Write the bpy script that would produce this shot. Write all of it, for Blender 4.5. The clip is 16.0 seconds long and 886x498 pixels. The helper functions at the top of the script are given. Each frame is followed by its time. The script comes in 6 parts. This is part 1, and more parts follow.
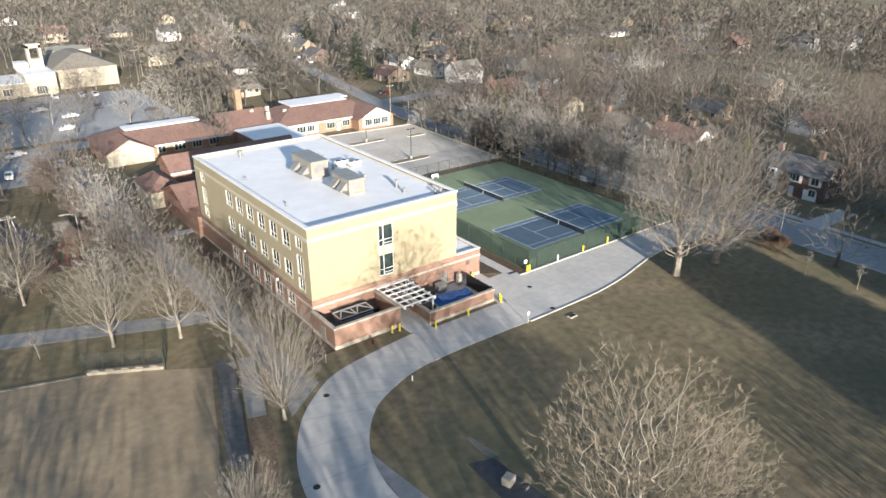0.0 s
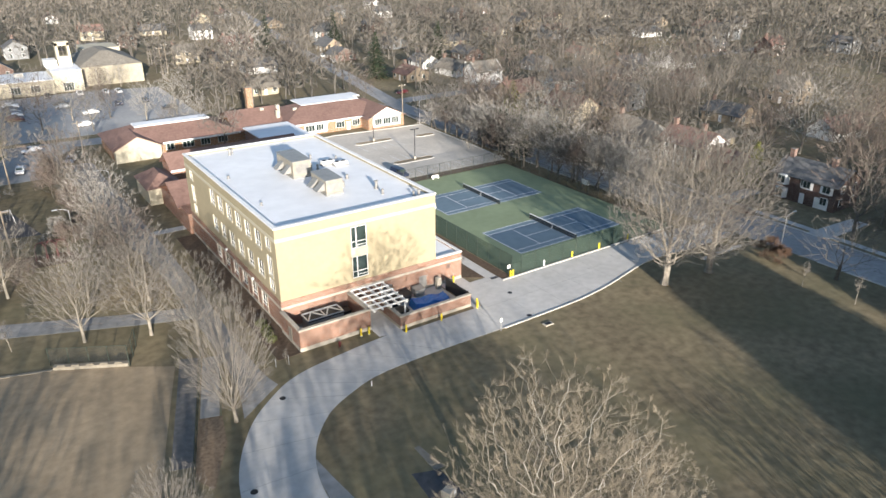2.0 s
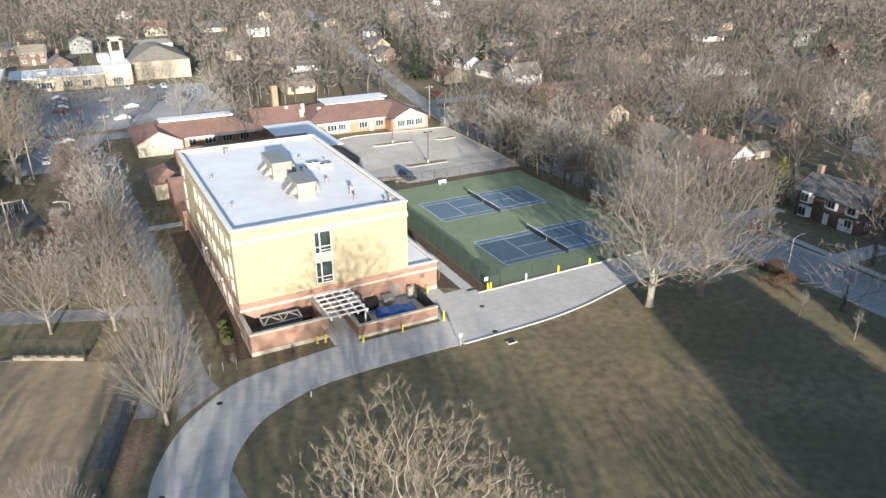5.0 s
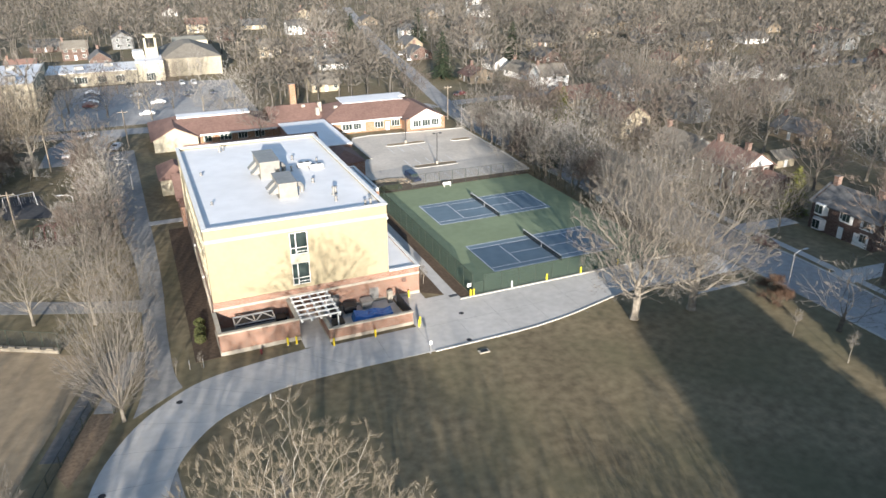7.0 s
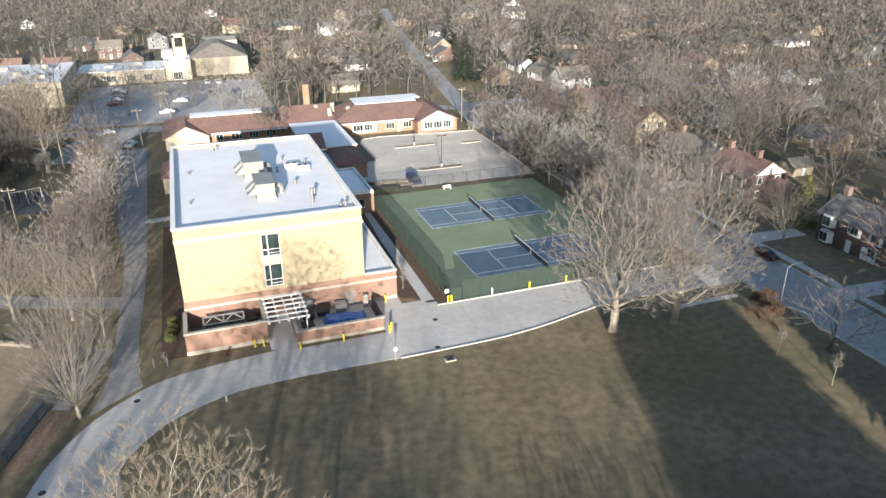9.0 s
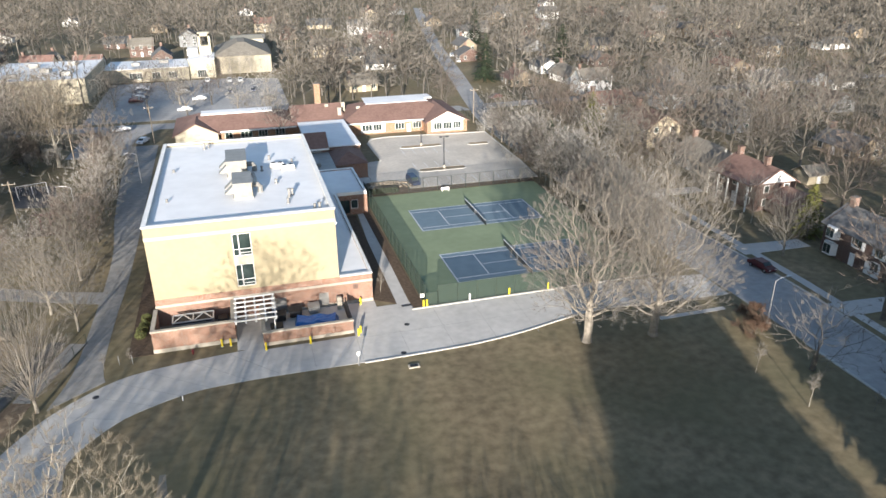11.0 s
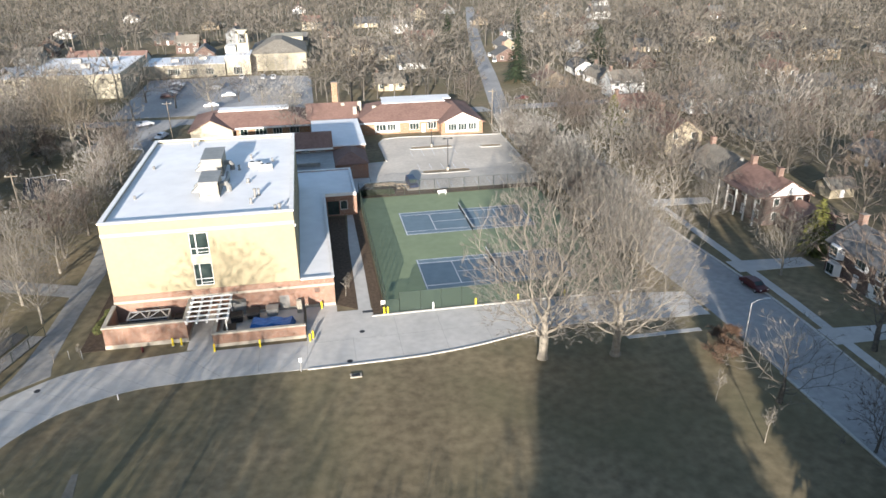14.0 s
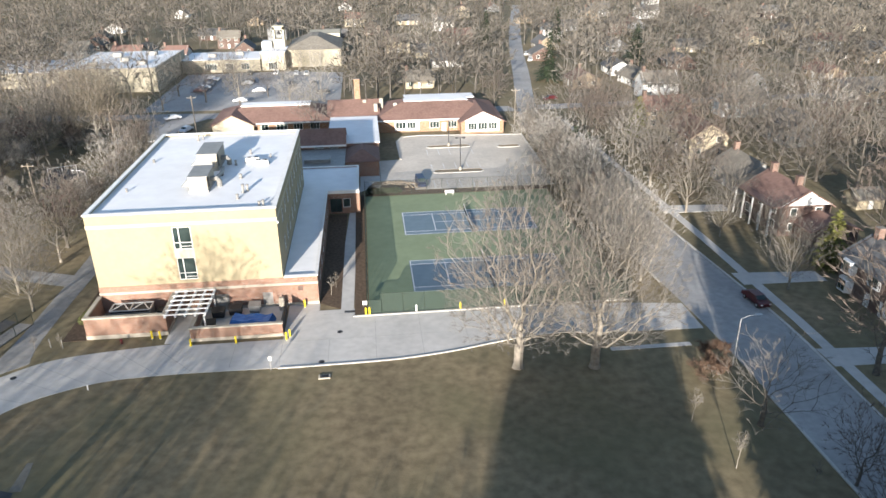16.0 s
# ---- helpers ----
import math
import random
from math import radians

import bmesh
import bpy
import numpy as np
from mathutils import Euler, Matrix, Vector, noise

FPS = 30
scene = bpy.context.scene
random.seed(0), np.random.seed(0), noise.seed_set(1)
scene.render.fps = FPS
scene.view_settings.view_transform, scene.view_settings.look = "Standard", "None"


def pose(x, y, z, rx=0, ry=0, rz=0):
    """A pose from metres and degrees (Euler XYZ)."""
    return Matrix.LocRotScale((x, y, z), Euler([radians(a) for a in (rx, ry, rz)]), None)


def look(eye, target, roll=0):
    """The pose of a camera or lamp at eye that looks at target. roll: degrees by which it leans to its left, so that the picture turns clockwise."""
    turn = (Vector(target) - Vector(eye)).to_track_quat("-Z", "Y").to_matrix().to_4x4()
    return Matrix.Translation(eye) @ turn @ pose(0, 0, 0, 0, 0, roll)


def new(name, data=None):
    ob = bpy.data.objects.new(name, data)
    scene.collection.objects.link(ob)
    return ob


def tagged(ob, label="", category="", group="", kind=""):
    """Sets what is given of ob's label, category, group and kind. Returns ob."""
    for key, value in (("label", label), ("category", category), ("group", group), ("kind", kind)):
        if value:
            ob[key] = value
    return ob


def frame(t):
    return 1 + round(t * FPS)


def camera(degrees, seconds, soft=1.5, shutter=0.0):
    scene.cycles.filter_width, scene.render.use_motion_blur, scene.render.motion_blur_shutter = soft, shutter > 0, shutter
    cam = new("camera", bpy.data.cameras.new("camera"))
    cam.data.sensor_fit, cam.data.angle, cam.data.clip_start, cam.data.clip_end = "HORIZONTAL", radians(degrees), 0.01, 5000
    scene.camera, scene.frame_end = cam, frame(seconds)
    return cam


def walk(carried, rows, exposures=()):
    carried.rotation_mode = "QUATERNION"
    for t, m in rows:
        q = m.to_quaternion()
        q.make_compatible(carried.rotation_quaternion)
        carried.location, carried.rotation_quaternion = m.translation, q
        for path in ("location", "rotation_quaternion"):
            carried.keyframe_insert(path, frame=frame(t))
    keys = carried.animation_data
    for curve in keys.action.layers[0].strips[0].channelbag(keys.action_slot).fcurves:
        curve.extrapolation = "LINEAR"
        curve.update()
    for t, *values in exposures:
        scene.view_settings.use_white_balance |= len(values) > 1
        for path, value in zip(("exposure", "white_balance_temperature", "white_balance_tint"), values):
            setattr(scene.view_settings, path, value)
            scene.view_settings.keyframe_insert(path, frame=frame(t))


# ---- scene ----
cam = camera(64.6, 16.0, soft=1.55)
PATH = [
    (0, (-80.152, -78.982, 49.062), (-79.04, -77.528, 48.256), -0.0),
    (0.5, (-78.041, -80.017, 49.026), (-76.953, -78.545, 48.22), -0.0),
    (1, (-75.869, -80.998, 48.987), (-74.805, -79.509, 48.181), -0.0),
    (1.5, (-73.798, -81.909, 48.895), (-72.755, -80.405, 48.088), -0.0),
    (2, (-71.525, -82.876, 48.805), (-70.506, -81.355, 47.998), -0.2),
    (2.5, (-69.211, -83.685, 48.888), (-68.219, -82.149, 48.078), -0.2),
    (3, (-66.89, -84.543, 48.893), (-65.926, -82.99, 48.083), -0.3),
    (3.5, (-64.573, -85.434, 48.901), (-63.64, -83.86, 48.093), -0.3),
    (4, (-62.288, -86.127, 48.912), (-61.385, -84.536, 48.105), -0.2),
    (6.5, (-50.498, -89.111, 48.999), (-49.733, -87.449, 48.189), -0.1),
    (7, (-48.163, -89.704, 48.984), (-47.433, -88.028, 48.174), -0.1),
    (7.5, (-45.717, -90.26, 48.969), (-45.017, -88.57, 48.159), -0.2),
    (8, (-43.339, -90.763, 48.937), (-42.666, -89.062, 48.129), -0.2),
    (8.5, (-40.954, -91.133, 48.812), (-40.311, -89.42, 48.004), -0.3),
    (9, (-38.57, -91.554, 48.775), (-37.954, -89.831, 47.968), -0.3),
    (11.5, (-26.843, -92.772, 48.461), (-26.363, -91.007, 47.654), -0.5),
    (12, (-24.453, -92.834, 48.406), (-23.999, -91.062, 47.598), -0.6),
    (12.5, (-22.077, -92.883, 48.342), (-21.65, -91.104, 47.534), -0.6),
    (13, (-19.695, -92.901, 48.306), (-19.292, -91.117, 47.497), -0.6),
    (13.5, (-17.325, -92.843, 48.249), (-16.952, -91.052, 47.441), -0.6),
    (14, (-14.915, -92.734, 48.2), (-14.579, -90.935, 47.392), -0.6),
    (14.5, (-12.628, -92.648, 48.05), (-12.329, -90.844, 47.241), -0.6),
    (15, (-10.365, -92.463, 47.967), (-10.099, -90.654, 47.158), -0.6),
    (15.5, (-8.015, -92.249, 47.861), (-7.784, -90.434, 47.052), -0.6),
    (16, (-5.547, -91.988, 47.745), (-5.353, -90.17, 46.934), -0.6),
]
walk(cam, [(t, look(eye, target, roll)) for t, eye, target, roll in PATH], [(0, 1.59, 6450, 13), (9, 1.59, 6450, 13), (16, 1.70, 6450, 13)])

# ---- world and sun ----
SUN_AZ, SUN_EL = math.atan2(-0.962, -0.272), radians(11.3)
to_sun = Vector((math.cos(SUN_EL) * math.cos(SUN_AZ), math.cos(SUN_EL) * math.sin(SUN_AZ), math.sin(SUN_EL)))
world = bpy.data.worlds.new("world")
scene.world = world
world.use_nodes = True
wn = world.node_tree
sky = wn.nodes.new("ShaderNodeTexSky")
sky.sky_type = "NISHITA"
sky.sun_disc = False
sky.sun_elevation = SUN_EL
sky.sun_rotation = math.pi / 2 - SUN_AZ
sky.dust_density = 0.6
sky.ozone_density = 1.6
wn.nodes["Background"].inputs["Strength"].default_value = 0.088
wn.links.new(sky.outputs["Color"], wn.nodes["Background"].inputs["Color"])
sun_data = bpy.data.lights.new("sun", "SUN")
sun_data.energy, sun_data.angle, sun_data.color = 4.25, radians(0.6), (1.0, 0.935, 0.83)
sun_ob = new("sun", sun_data)
sun_ob.matrix_world = look(to_sun * 300, (0, 0, 0))

# ---- materials ----
mats = {}
# colour scales: paving and planting; walls, bark and twigs darkened against low sun on faces
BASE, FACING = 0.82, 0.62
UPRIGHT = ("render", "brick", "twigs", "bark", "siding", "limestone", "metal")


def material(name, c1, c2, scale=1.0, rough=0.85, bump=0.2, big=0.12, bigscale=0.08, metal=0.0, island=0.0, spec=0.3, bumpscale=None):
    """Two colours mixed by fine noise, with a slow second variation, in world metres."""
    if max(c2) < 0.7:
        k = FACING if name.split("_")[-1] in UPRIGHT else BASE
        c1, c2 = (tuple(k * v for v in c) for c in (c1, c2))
    m = bpy.data.materials.new(name)
    m.use_nodes = True
    n, l = m.node_tree.nodes, m.node_tree.links
    b = n["Principled BSDF"]
    b.inputs["Roughness"].default_value = rough
    b.inputs["Metallic"].default_value = metal
    b.inputs["Specular IOR Level"].default_value = spec
    geo = n.new("ShaderNodeNewGeometry")
    fine = n.new("ShaderNodeTexNoise")
    fine.inputs["Scale"].default_value, fine.inputs["Detail"].default_value = scale, 5.0
    l.new(geo.outputs["Position"], fine.inputs["Vector"])
    ramp = n.new("ShaderNodeValToRGB")
    ramp.color_ramp.elements[0].position, ramp.color_ramp.elements[1].position = 0.33, 0.67
    ramp.color_ramp.elements[0].color, ramp.color_ramp.elements[1].color = (*c1, 1), (*c2, 1)
    l.new(fine.outputs["Fac"], ramp.inputs["Fac"])
    slow = n.new("ShaderNodeTexNoise")
    slow.inputs["Scale"].default_value, slow.inputs["Detail"].default_value = bigscale, 3.0
    l.new(geo.outputs["Position"], slow.inputs["Vector"])
    rng = n.new("ShaderNodeMapRange")
    rng.inputs["From Min"].default_value, rng.inputs["From Max"].default_value = 0.3, 0.7
    rng.inputs["To Min"].default_value, rng.inputs["To Max"].default_value = 1 - big, 1 + big
    l.new(slow.outputs["Fac"], rng.inputs["Value"])
    value = rng.outputs["Result"]
    if island:
        isl = n.new("ShaderNodeMapRange")
        isl.inputs["To Min"].default_value, isl.inputs["To Max"].default_value = 1 - island, 1 + island
        l.new(geo.outputs["Random Per Island"], isl.inputs["Value"])
        mul = n.new("ShaderNodeMath")
        mul.operation = "MULTIPLY"
        l.new(value, mul.inputs[0]), l.new(isl.outputs["Result"], mul.inputs[1])
        value = mul.outputs["Value"]
    mix = n.new("ShaderNodeVectorMath")
    mix.operation = "SCALE"
    l.new(ramp.outputs["Color"], mix.inputs[0]), l.new(value, mix.inputs["Scale"])
    l.new(mix.outputs["Vector"], b.inputs["Base Color"])
    if bump:
        bn = n.new("ShaderNodeTexNoise")
        bn.inputs["Scale"].default_value, bn.inputs["Detail"].default_value = bumpscale or scale * 3, 4.0
        l.new(geo.outputs["Position"], bn.inputs["Vector"])
        bp = n.new("ShaderNodeBump")
        bp.inputs["Strength"].default_value, bp.inputs["Distance"].default_value = bump, 0.05
        l.new(bn.outputs["Fac"], bp.inputs["Height"]), l.new(bp.outputs["Normal"], b.inputs["Normal"])
    mats[name] = m
    return m


def brick_material(name, c1, c2, mortar, rows=0.075, length=0.22):
    """Running-bond brick in true size on upright walls, with blotches."""
    m = material(name, c1, c2, 3.0, 0.9, 0.0, 0.12, 0.25)
    n, l = m.node_tree.nodes, m.node_tree.links
    geo = [x for x in n if x.bl_idname == "ShaderNodeNewGeometry"][0]
    sep, add, comb = n.new("ShaderNodeSeparateXYZ"), n.new("ShaderNodeMath"), n.new("ShaderNodeCombineXYZ")
    l.new(geo.outputs["Position"], sep.inputs[0])
    l.new(sep.outputs["X"], add.inputs[0]), l.new(sep.outputs["Y"], add.inputs[1])
    l.new(add.outputs[0], comb.inputs["X"]), l.new(sep.outputs["Z"], comb.inputs["Y"])
    br = n.new("ShaderNodeTexBrick")
    br.inputs["Scale"].default_value = 1.0
    br.inputs["Brick Width"].default_value, br.inputs["Row Height"].default_value = length, rows
    br.inputs["Mortar Size"].default_value = 0.01
    br.inputs["Color1"].default_value, br.inputs["Color2"].default_value = (0.75, 0.75, 0.75, 1), (1.2, 1.2, 1.2, 1)
    br.inputs["Mortar"].default_value = (*[v / max(0.01, c) for v, c in zip(mortar, c1)], 1)
    l.new(comb.outputs[0], br.inputs["Vector"])
    b = n["Principled BSDF"]
    src = b.inputs["Base Color"].links[0].from_socket
    mul = n.new("ShaderNodeVectorMath")
    mul.operation = "MULTIPLY"
    l.new(src, mul.inputs[0]), l.new(br.outputs["Color"], mul.inputs[1])
    l.new(mul.outputs["Vector"], b.inputs["Base Color"])
    bp = n.new("ShaderNodeBump")
    bp.inputs["Strength"].default_value, bp.inputs["Distance"].default_value = 0.4, 0.01
    bp.invert = True
    l.new(br.outputs["Fac"], bp.inputs["Height"]), l.new(bp.outputs["Normal"], b.inputs["Normal"])
    return m


def mesh_material(name, colour, cover):
    """Woven wire: partly open, so that light and view pass."""
    m = bpy.data.materials.new(name)
    m.use_nodes = True
    n, l = m.node_tree.nodes, m.node_tree.links
    b = n["Principled BSDF"]
    b.inputs["Base Color"].default_value, b.inputs["Roughness"].default_value = (*colour, 1), 0.6
    clear, mix = n.new("ShaderNodeBsdfTransparent"), n.new("ShaderNodeMixShader")
    geo, noise_tex, rng = n.new("ShaderNodeNewGeometry"), n.new("ShaderNodeTexNoise"), n.new("ShaderNodeMapRange")
    noise_tex.inputs["Scale"].default_value = 14.0
    l.new(geo.outputs["Position"], noise_tex.inputs["Vector"])
    rng.inputs["From Min"].default_value, rng.inputs["From Max"].default_value = 0.3, 0.7
    rng.inputs["To Min"].default_value, rng.inputs["To Max"].default_value = cover - 0.12, cover + 0.12
    l.new(noise_tex.outputs["Fac"], rng.inputs["Value"]), l.new(rng.outputs["Result"], mix.inputs["Fac"])
    l.new(clear.outputs[0], mix.inputs[1]), l.new(b.outputs[0], mix.inputs[2])
    l.new(mix.outputs[0], n["Material Output"].inputs["Surface"])
    return m


GROUND = material("dormant_grass", (0.165, 0.130, 0.076), (0.278, 0.22, 0.132), 0.8, 0.95, 0.6, 0.23, 0.05, bumpscale=7)
gn, gl = GROUND.node_tree.nodes, GROUND.node_tree.links
g_geo = [x for x in gn if x.bl_idname == "ShaderNodeNewGeometry"][0]
g_noise = gn.new("ShaderNodeTexNoise")
g_noise.inputs["Scale"].default_value, g_noise.inputs["Detail"].default_value = 0.07, 7.0
gl.new(g_geo.outputs["Position"], g_noise.inputs["Vector"])
g_ramp = gn.new("ShaderNodeValToRGB")
g_ramp.color_ramp.elements[0].position, g_ramp.color_ramp.elements[1].position = 0.39, 0.66
g_ramp.color_ramp.elements[0].color, g_ramp.color_ramp.elements[1].color = (0, 0, 0, 1), (0.6, 0.6, 0.6, 1)
gl.new(g_noise.outputs["Fac"], g_ramp.inputs["Fac"])
g_mix = gn.new("ShaderNodeMix")
g_mix.data_type = "RGBA"
g_base = gn["Principled BSDF"].inputs["Base Color"]
gl.new(g_base.links[0].from_socket, g_mix.inputs[6])
g_mix.inputs[7].default_value = (0.128, 0.120, 0.064, 1)
gl.new(g_ramp.outputs["Color"], g_mix.inputs[0])
gl.new(g_mix.outputs[2], g_base)

CONCRETE = material("concrete", (0.52, 0.50, 0.465), (0.60, 0.58, 0.54), 0.9, 0.9, 0.15, 0.10, 0.12)
KERB = material("kerb_concrete", (0.50, 0.48, 0.44), (0.60, 0.58, 0.53), 2.0, 0.9, 0.15)
LOT = material("worn_asphalt", (0.57, 0.52, 0.445), (0.66, 0.605, 0.52), 1.3, 0.95, 0.25, 0.14, 0.12)
ROAD = material("road_asphalt", (0.33, 0.325, 0.315), (0.41, 0.405, 0.39), 1.0, 0.95, 0.2, 0.12, 0.1)
LOT_GREY = material("sun_bleached_asphalt", (0.37, 0.365, 0.355), (0.46, 0.455, 0.44), 1.0, 0.95, 0.2, 0.14, 0.08)
DIRT = material("infield_dirt", (0.29, 0.225, 0.145), (0.37, 0.287, 0.187), 0.8, 0.97, 0.5, 0.12, 0.12, bumpscale=7)
MULCH = material("mulch", (0.085, 0.058, 0.038), (0.15, 0.105, 0.07), 2.2, 0.97, 0.6)
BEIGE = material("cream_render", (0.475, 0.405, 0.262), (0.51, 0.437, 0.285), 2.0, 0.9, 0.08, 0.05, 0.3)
BEIGE_LIGHT = material("pale_render", (0.64, 0.585, 0.44), (0.68, 0.62, 0.48), 2.0, 0.9, 0.08, 0.05, 0.3)
WORN = material("worn_slab", (0.20, 0.18, 0.14), (0.27, 0.24, 0.19), 1.5, 0.9, 0.2)
TAR = material("dark_asphalt", (0.075, 0.075, 0.078), (0.11, 0.11, 0.112), 1.2, 0.95, 0.2)
WHITE = material("white_paint", (0.66, 0.65, 0.62), (0.74, 0.73, 0.70), 1.5, 0.7, 0.05, 0.05, 0.3)
STONE = material("limestone", (0.52, 0.47, 0.38), (0.62, 0.57, 0.48), 1.5, 0.9, 0.15)
MEMBRANE = material("white_membrane", (0.70, 0.70, 0.695), (0.755, 0.755, 0.75), 0.5, 0.6, 0.1, 0.05, 0.12)
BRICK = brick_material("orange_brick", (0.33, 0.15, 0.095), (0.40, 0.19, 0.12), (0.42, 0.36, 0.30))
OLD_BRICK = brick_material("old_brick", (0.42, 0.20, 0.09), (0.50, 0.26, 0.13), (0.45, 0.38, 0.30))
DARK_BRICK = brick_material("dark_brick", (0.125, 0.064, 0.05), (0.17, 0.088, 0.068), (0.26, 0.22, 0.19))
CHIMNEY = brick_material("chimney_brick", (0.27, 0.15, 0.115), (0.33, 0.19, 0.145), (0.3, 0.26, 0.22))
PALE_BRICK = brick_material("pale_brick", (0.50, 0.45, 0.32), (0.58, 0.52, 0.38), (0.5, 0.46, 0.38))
SHINGLE_RED = material("red_brown_shingle", (0.20, 0.122, 0.098), (0.26, 0.16, 0.13), 1.6, 0.92, 0.4, 0.1, 0.3)
SHINGLE_GREY = material("grey_shingle", (0.115, 0.115, 0.115), (0.18, 0.18, 0.175), 1.6, 0.92, 0.4, 0.12, 0.3)
SHINGLE_TAN = material("tan_shingle", (0.19, 0.172, 0.142), (0.26, 0.237, 0.197), 1.6, 0.92, 0.4, 0.12, 0.3)
METAL = material("grey_metal", (0.36, 0.35, 0.33), (0.44, 0.43, 0.40), 1.5, 0.5, 0.05, 0.08, 0.4, metal=0.3)
DUCT = material("tan_sheet_metal", (0.42, 0.38, 0.31), (0.50, 0.46, 0.38), 1.5, 0.5, 0.05, 0.08, 0.4, metal=0.2)
DARK = material("dark_metal", (0.022, 0.022, 0.024), (0.04, 0.04, 0.042), 2.0, 0.55, 0.0)
BLACK = material("black_rubber", (0.015, 0.015, 0.015), (0.03, 0.03, 0.03), 3.0, 0.8, 0.1)
GLASS = material("window_glass", (0.022, 0.035, 0.034), (0.05, 0.07, 0.065), 0.6, 0.07, 0.0, spec=0.6)
YELLOW = material("yellow_paint", (0.72, 0.55, 0.02), (0.80, 0.62, 0.04), 3.0, 0.5, 0.02)
BLUE_TARP = material("blue_tarp", (0.03, 0.15, 0.46), (0.05, 0.22, 0.58), 1.4, 0.45, 0.4)
COURT_GREEN = material("court_green", (0.228, 0.283, 0.168), (0.254, 0.312, 0.19), 0.7, 0.85, 0.05, 0.09, 0.12)
COURT_BLUE = material("court_blue", (0.14, 0.205, 0.255), (0.163, 0.232, 0.283), 0.7, 0.85, 0.05, 0.09, 0.12)
LINE = material("line_paint", (0.62, 0.64, 0.66), (0.70, 0.72, 0.74), 4.0, 0.8, 0.0)
NET = mesh_material("net_mesh", (0.03, 0.035, 0.035), 0.55)
FENCE = mesh_material("green_chain_link", (0.035, 0.055, 0.042), 0.30)
WIRE = mesh_material("dark_chain_link", (0.05, 0.05, 0.045), 0.12)
POST = material("fence_post", (0.035, 0.05, 0.04), (0.055, 0.07, 0.055), 3.0, 0.5, 0.0, metal=0.3)
POLE_WOOD = material("utility_pole_wood", (0.24, 0.20, 0.15), (0.34, 0.29, 0.23), 3.0, 0.9, 0.3)
GALV = material("galvanised_steel", (0.5, 0.5, 0.5), (0.6, 0.6, 0.6), 3.0, 0.45, 0.0, metal=0.6)
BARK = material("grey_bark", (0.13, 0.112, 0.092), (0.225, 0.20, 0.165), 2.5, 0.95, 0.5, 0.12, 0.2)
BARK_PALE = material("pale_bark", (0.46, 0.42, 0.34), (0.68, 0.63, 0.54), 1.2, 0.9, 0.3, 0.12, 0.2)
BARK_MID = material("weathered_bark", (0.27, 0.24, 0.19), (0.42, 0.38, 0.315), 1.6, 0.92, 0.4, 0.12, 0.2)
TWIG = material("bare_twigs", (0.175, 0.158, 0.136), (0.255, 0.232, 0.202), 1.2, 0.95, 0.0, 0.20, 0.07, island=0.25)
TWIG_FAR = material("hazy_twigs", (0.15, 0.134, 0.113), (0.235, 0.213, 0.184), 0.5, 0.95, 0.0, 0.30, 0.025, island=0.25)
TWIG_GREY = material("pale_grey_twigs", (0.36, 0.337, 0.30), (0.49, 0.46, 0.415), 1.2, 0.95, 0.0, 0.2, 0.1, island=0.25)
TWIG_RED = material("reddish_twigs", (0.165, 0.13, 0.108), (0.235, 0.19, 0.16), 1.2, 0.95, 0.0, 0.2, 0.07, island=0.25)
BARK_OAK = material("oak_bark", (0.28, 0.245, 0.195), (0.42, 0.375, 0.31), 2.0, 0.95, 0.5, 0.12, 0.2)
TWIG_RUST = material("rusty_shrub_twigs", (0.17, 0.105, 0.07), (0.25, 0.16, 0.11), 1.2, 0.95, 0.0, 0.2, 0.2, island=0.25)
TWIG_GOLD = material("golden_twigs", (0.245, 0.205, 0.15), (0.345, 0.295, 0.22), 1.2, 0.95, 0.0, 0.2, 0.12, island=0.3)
NEEDLE = material("dark_needles", (0.026, 0.042, 0.022), (0.05, 0.07, 0.035), 1.5, 0.9, 0.0, 0.2, 0.3, island=0.3)
CEDAR = material("yellow_green_needles", (0.13, 0.135, 0.03), (0.20, 0.195, 0.055), 1.5, 0.9, 0.0, 0.2, 0.3, island=0.3)
SHRUB = material("shrub_leaves", (0.075, 0.088, 0.03), (0.125, 0.13, 0.05), 2.0, 0.9, 0.0, 0.2, 0.3, island=0.3)
SIDING = [material("white_siding", (0.66, 0.65, 0.61), (0.74, 0.73, 0.70), 1.0, 0.8, 0.05), material("cream_siding", (0.55, 0.47, 0.33), (0.63, 0.55, 0.40), 1.0, 0.8, 0.05),
          material("grey_siding", (0.30, 0.31, 0.31), (0.38, 0.39, 0.39), 1.0, 0.8, 0.05), DARK_BRICK, material("tan_siding", (0.36, 0.28, 0.19), (0.43, 0.35, 0.25), 1.0, 0.8, 0.05)]
ROOFS = [SHINGLE_GREY, SHINGLE_TAN, SHINGLE_GREY, SHINGLE_RED]
CAR_PAINT = [material("car_" + n, c, tuple(v * 1.1 for v in c), 1.0, 0.42, 0.0, spec=0.45) for n, c in
             (("navy", (0.02, 0.035, 0.08)), ("white", (0.7, 0.7, 0.7)), ("black", (0.02, 0.02, 0.022)), ("silver", (0.35, 0.36, 0.37)), ("red", (0.085, 0.014, 0.016)))]


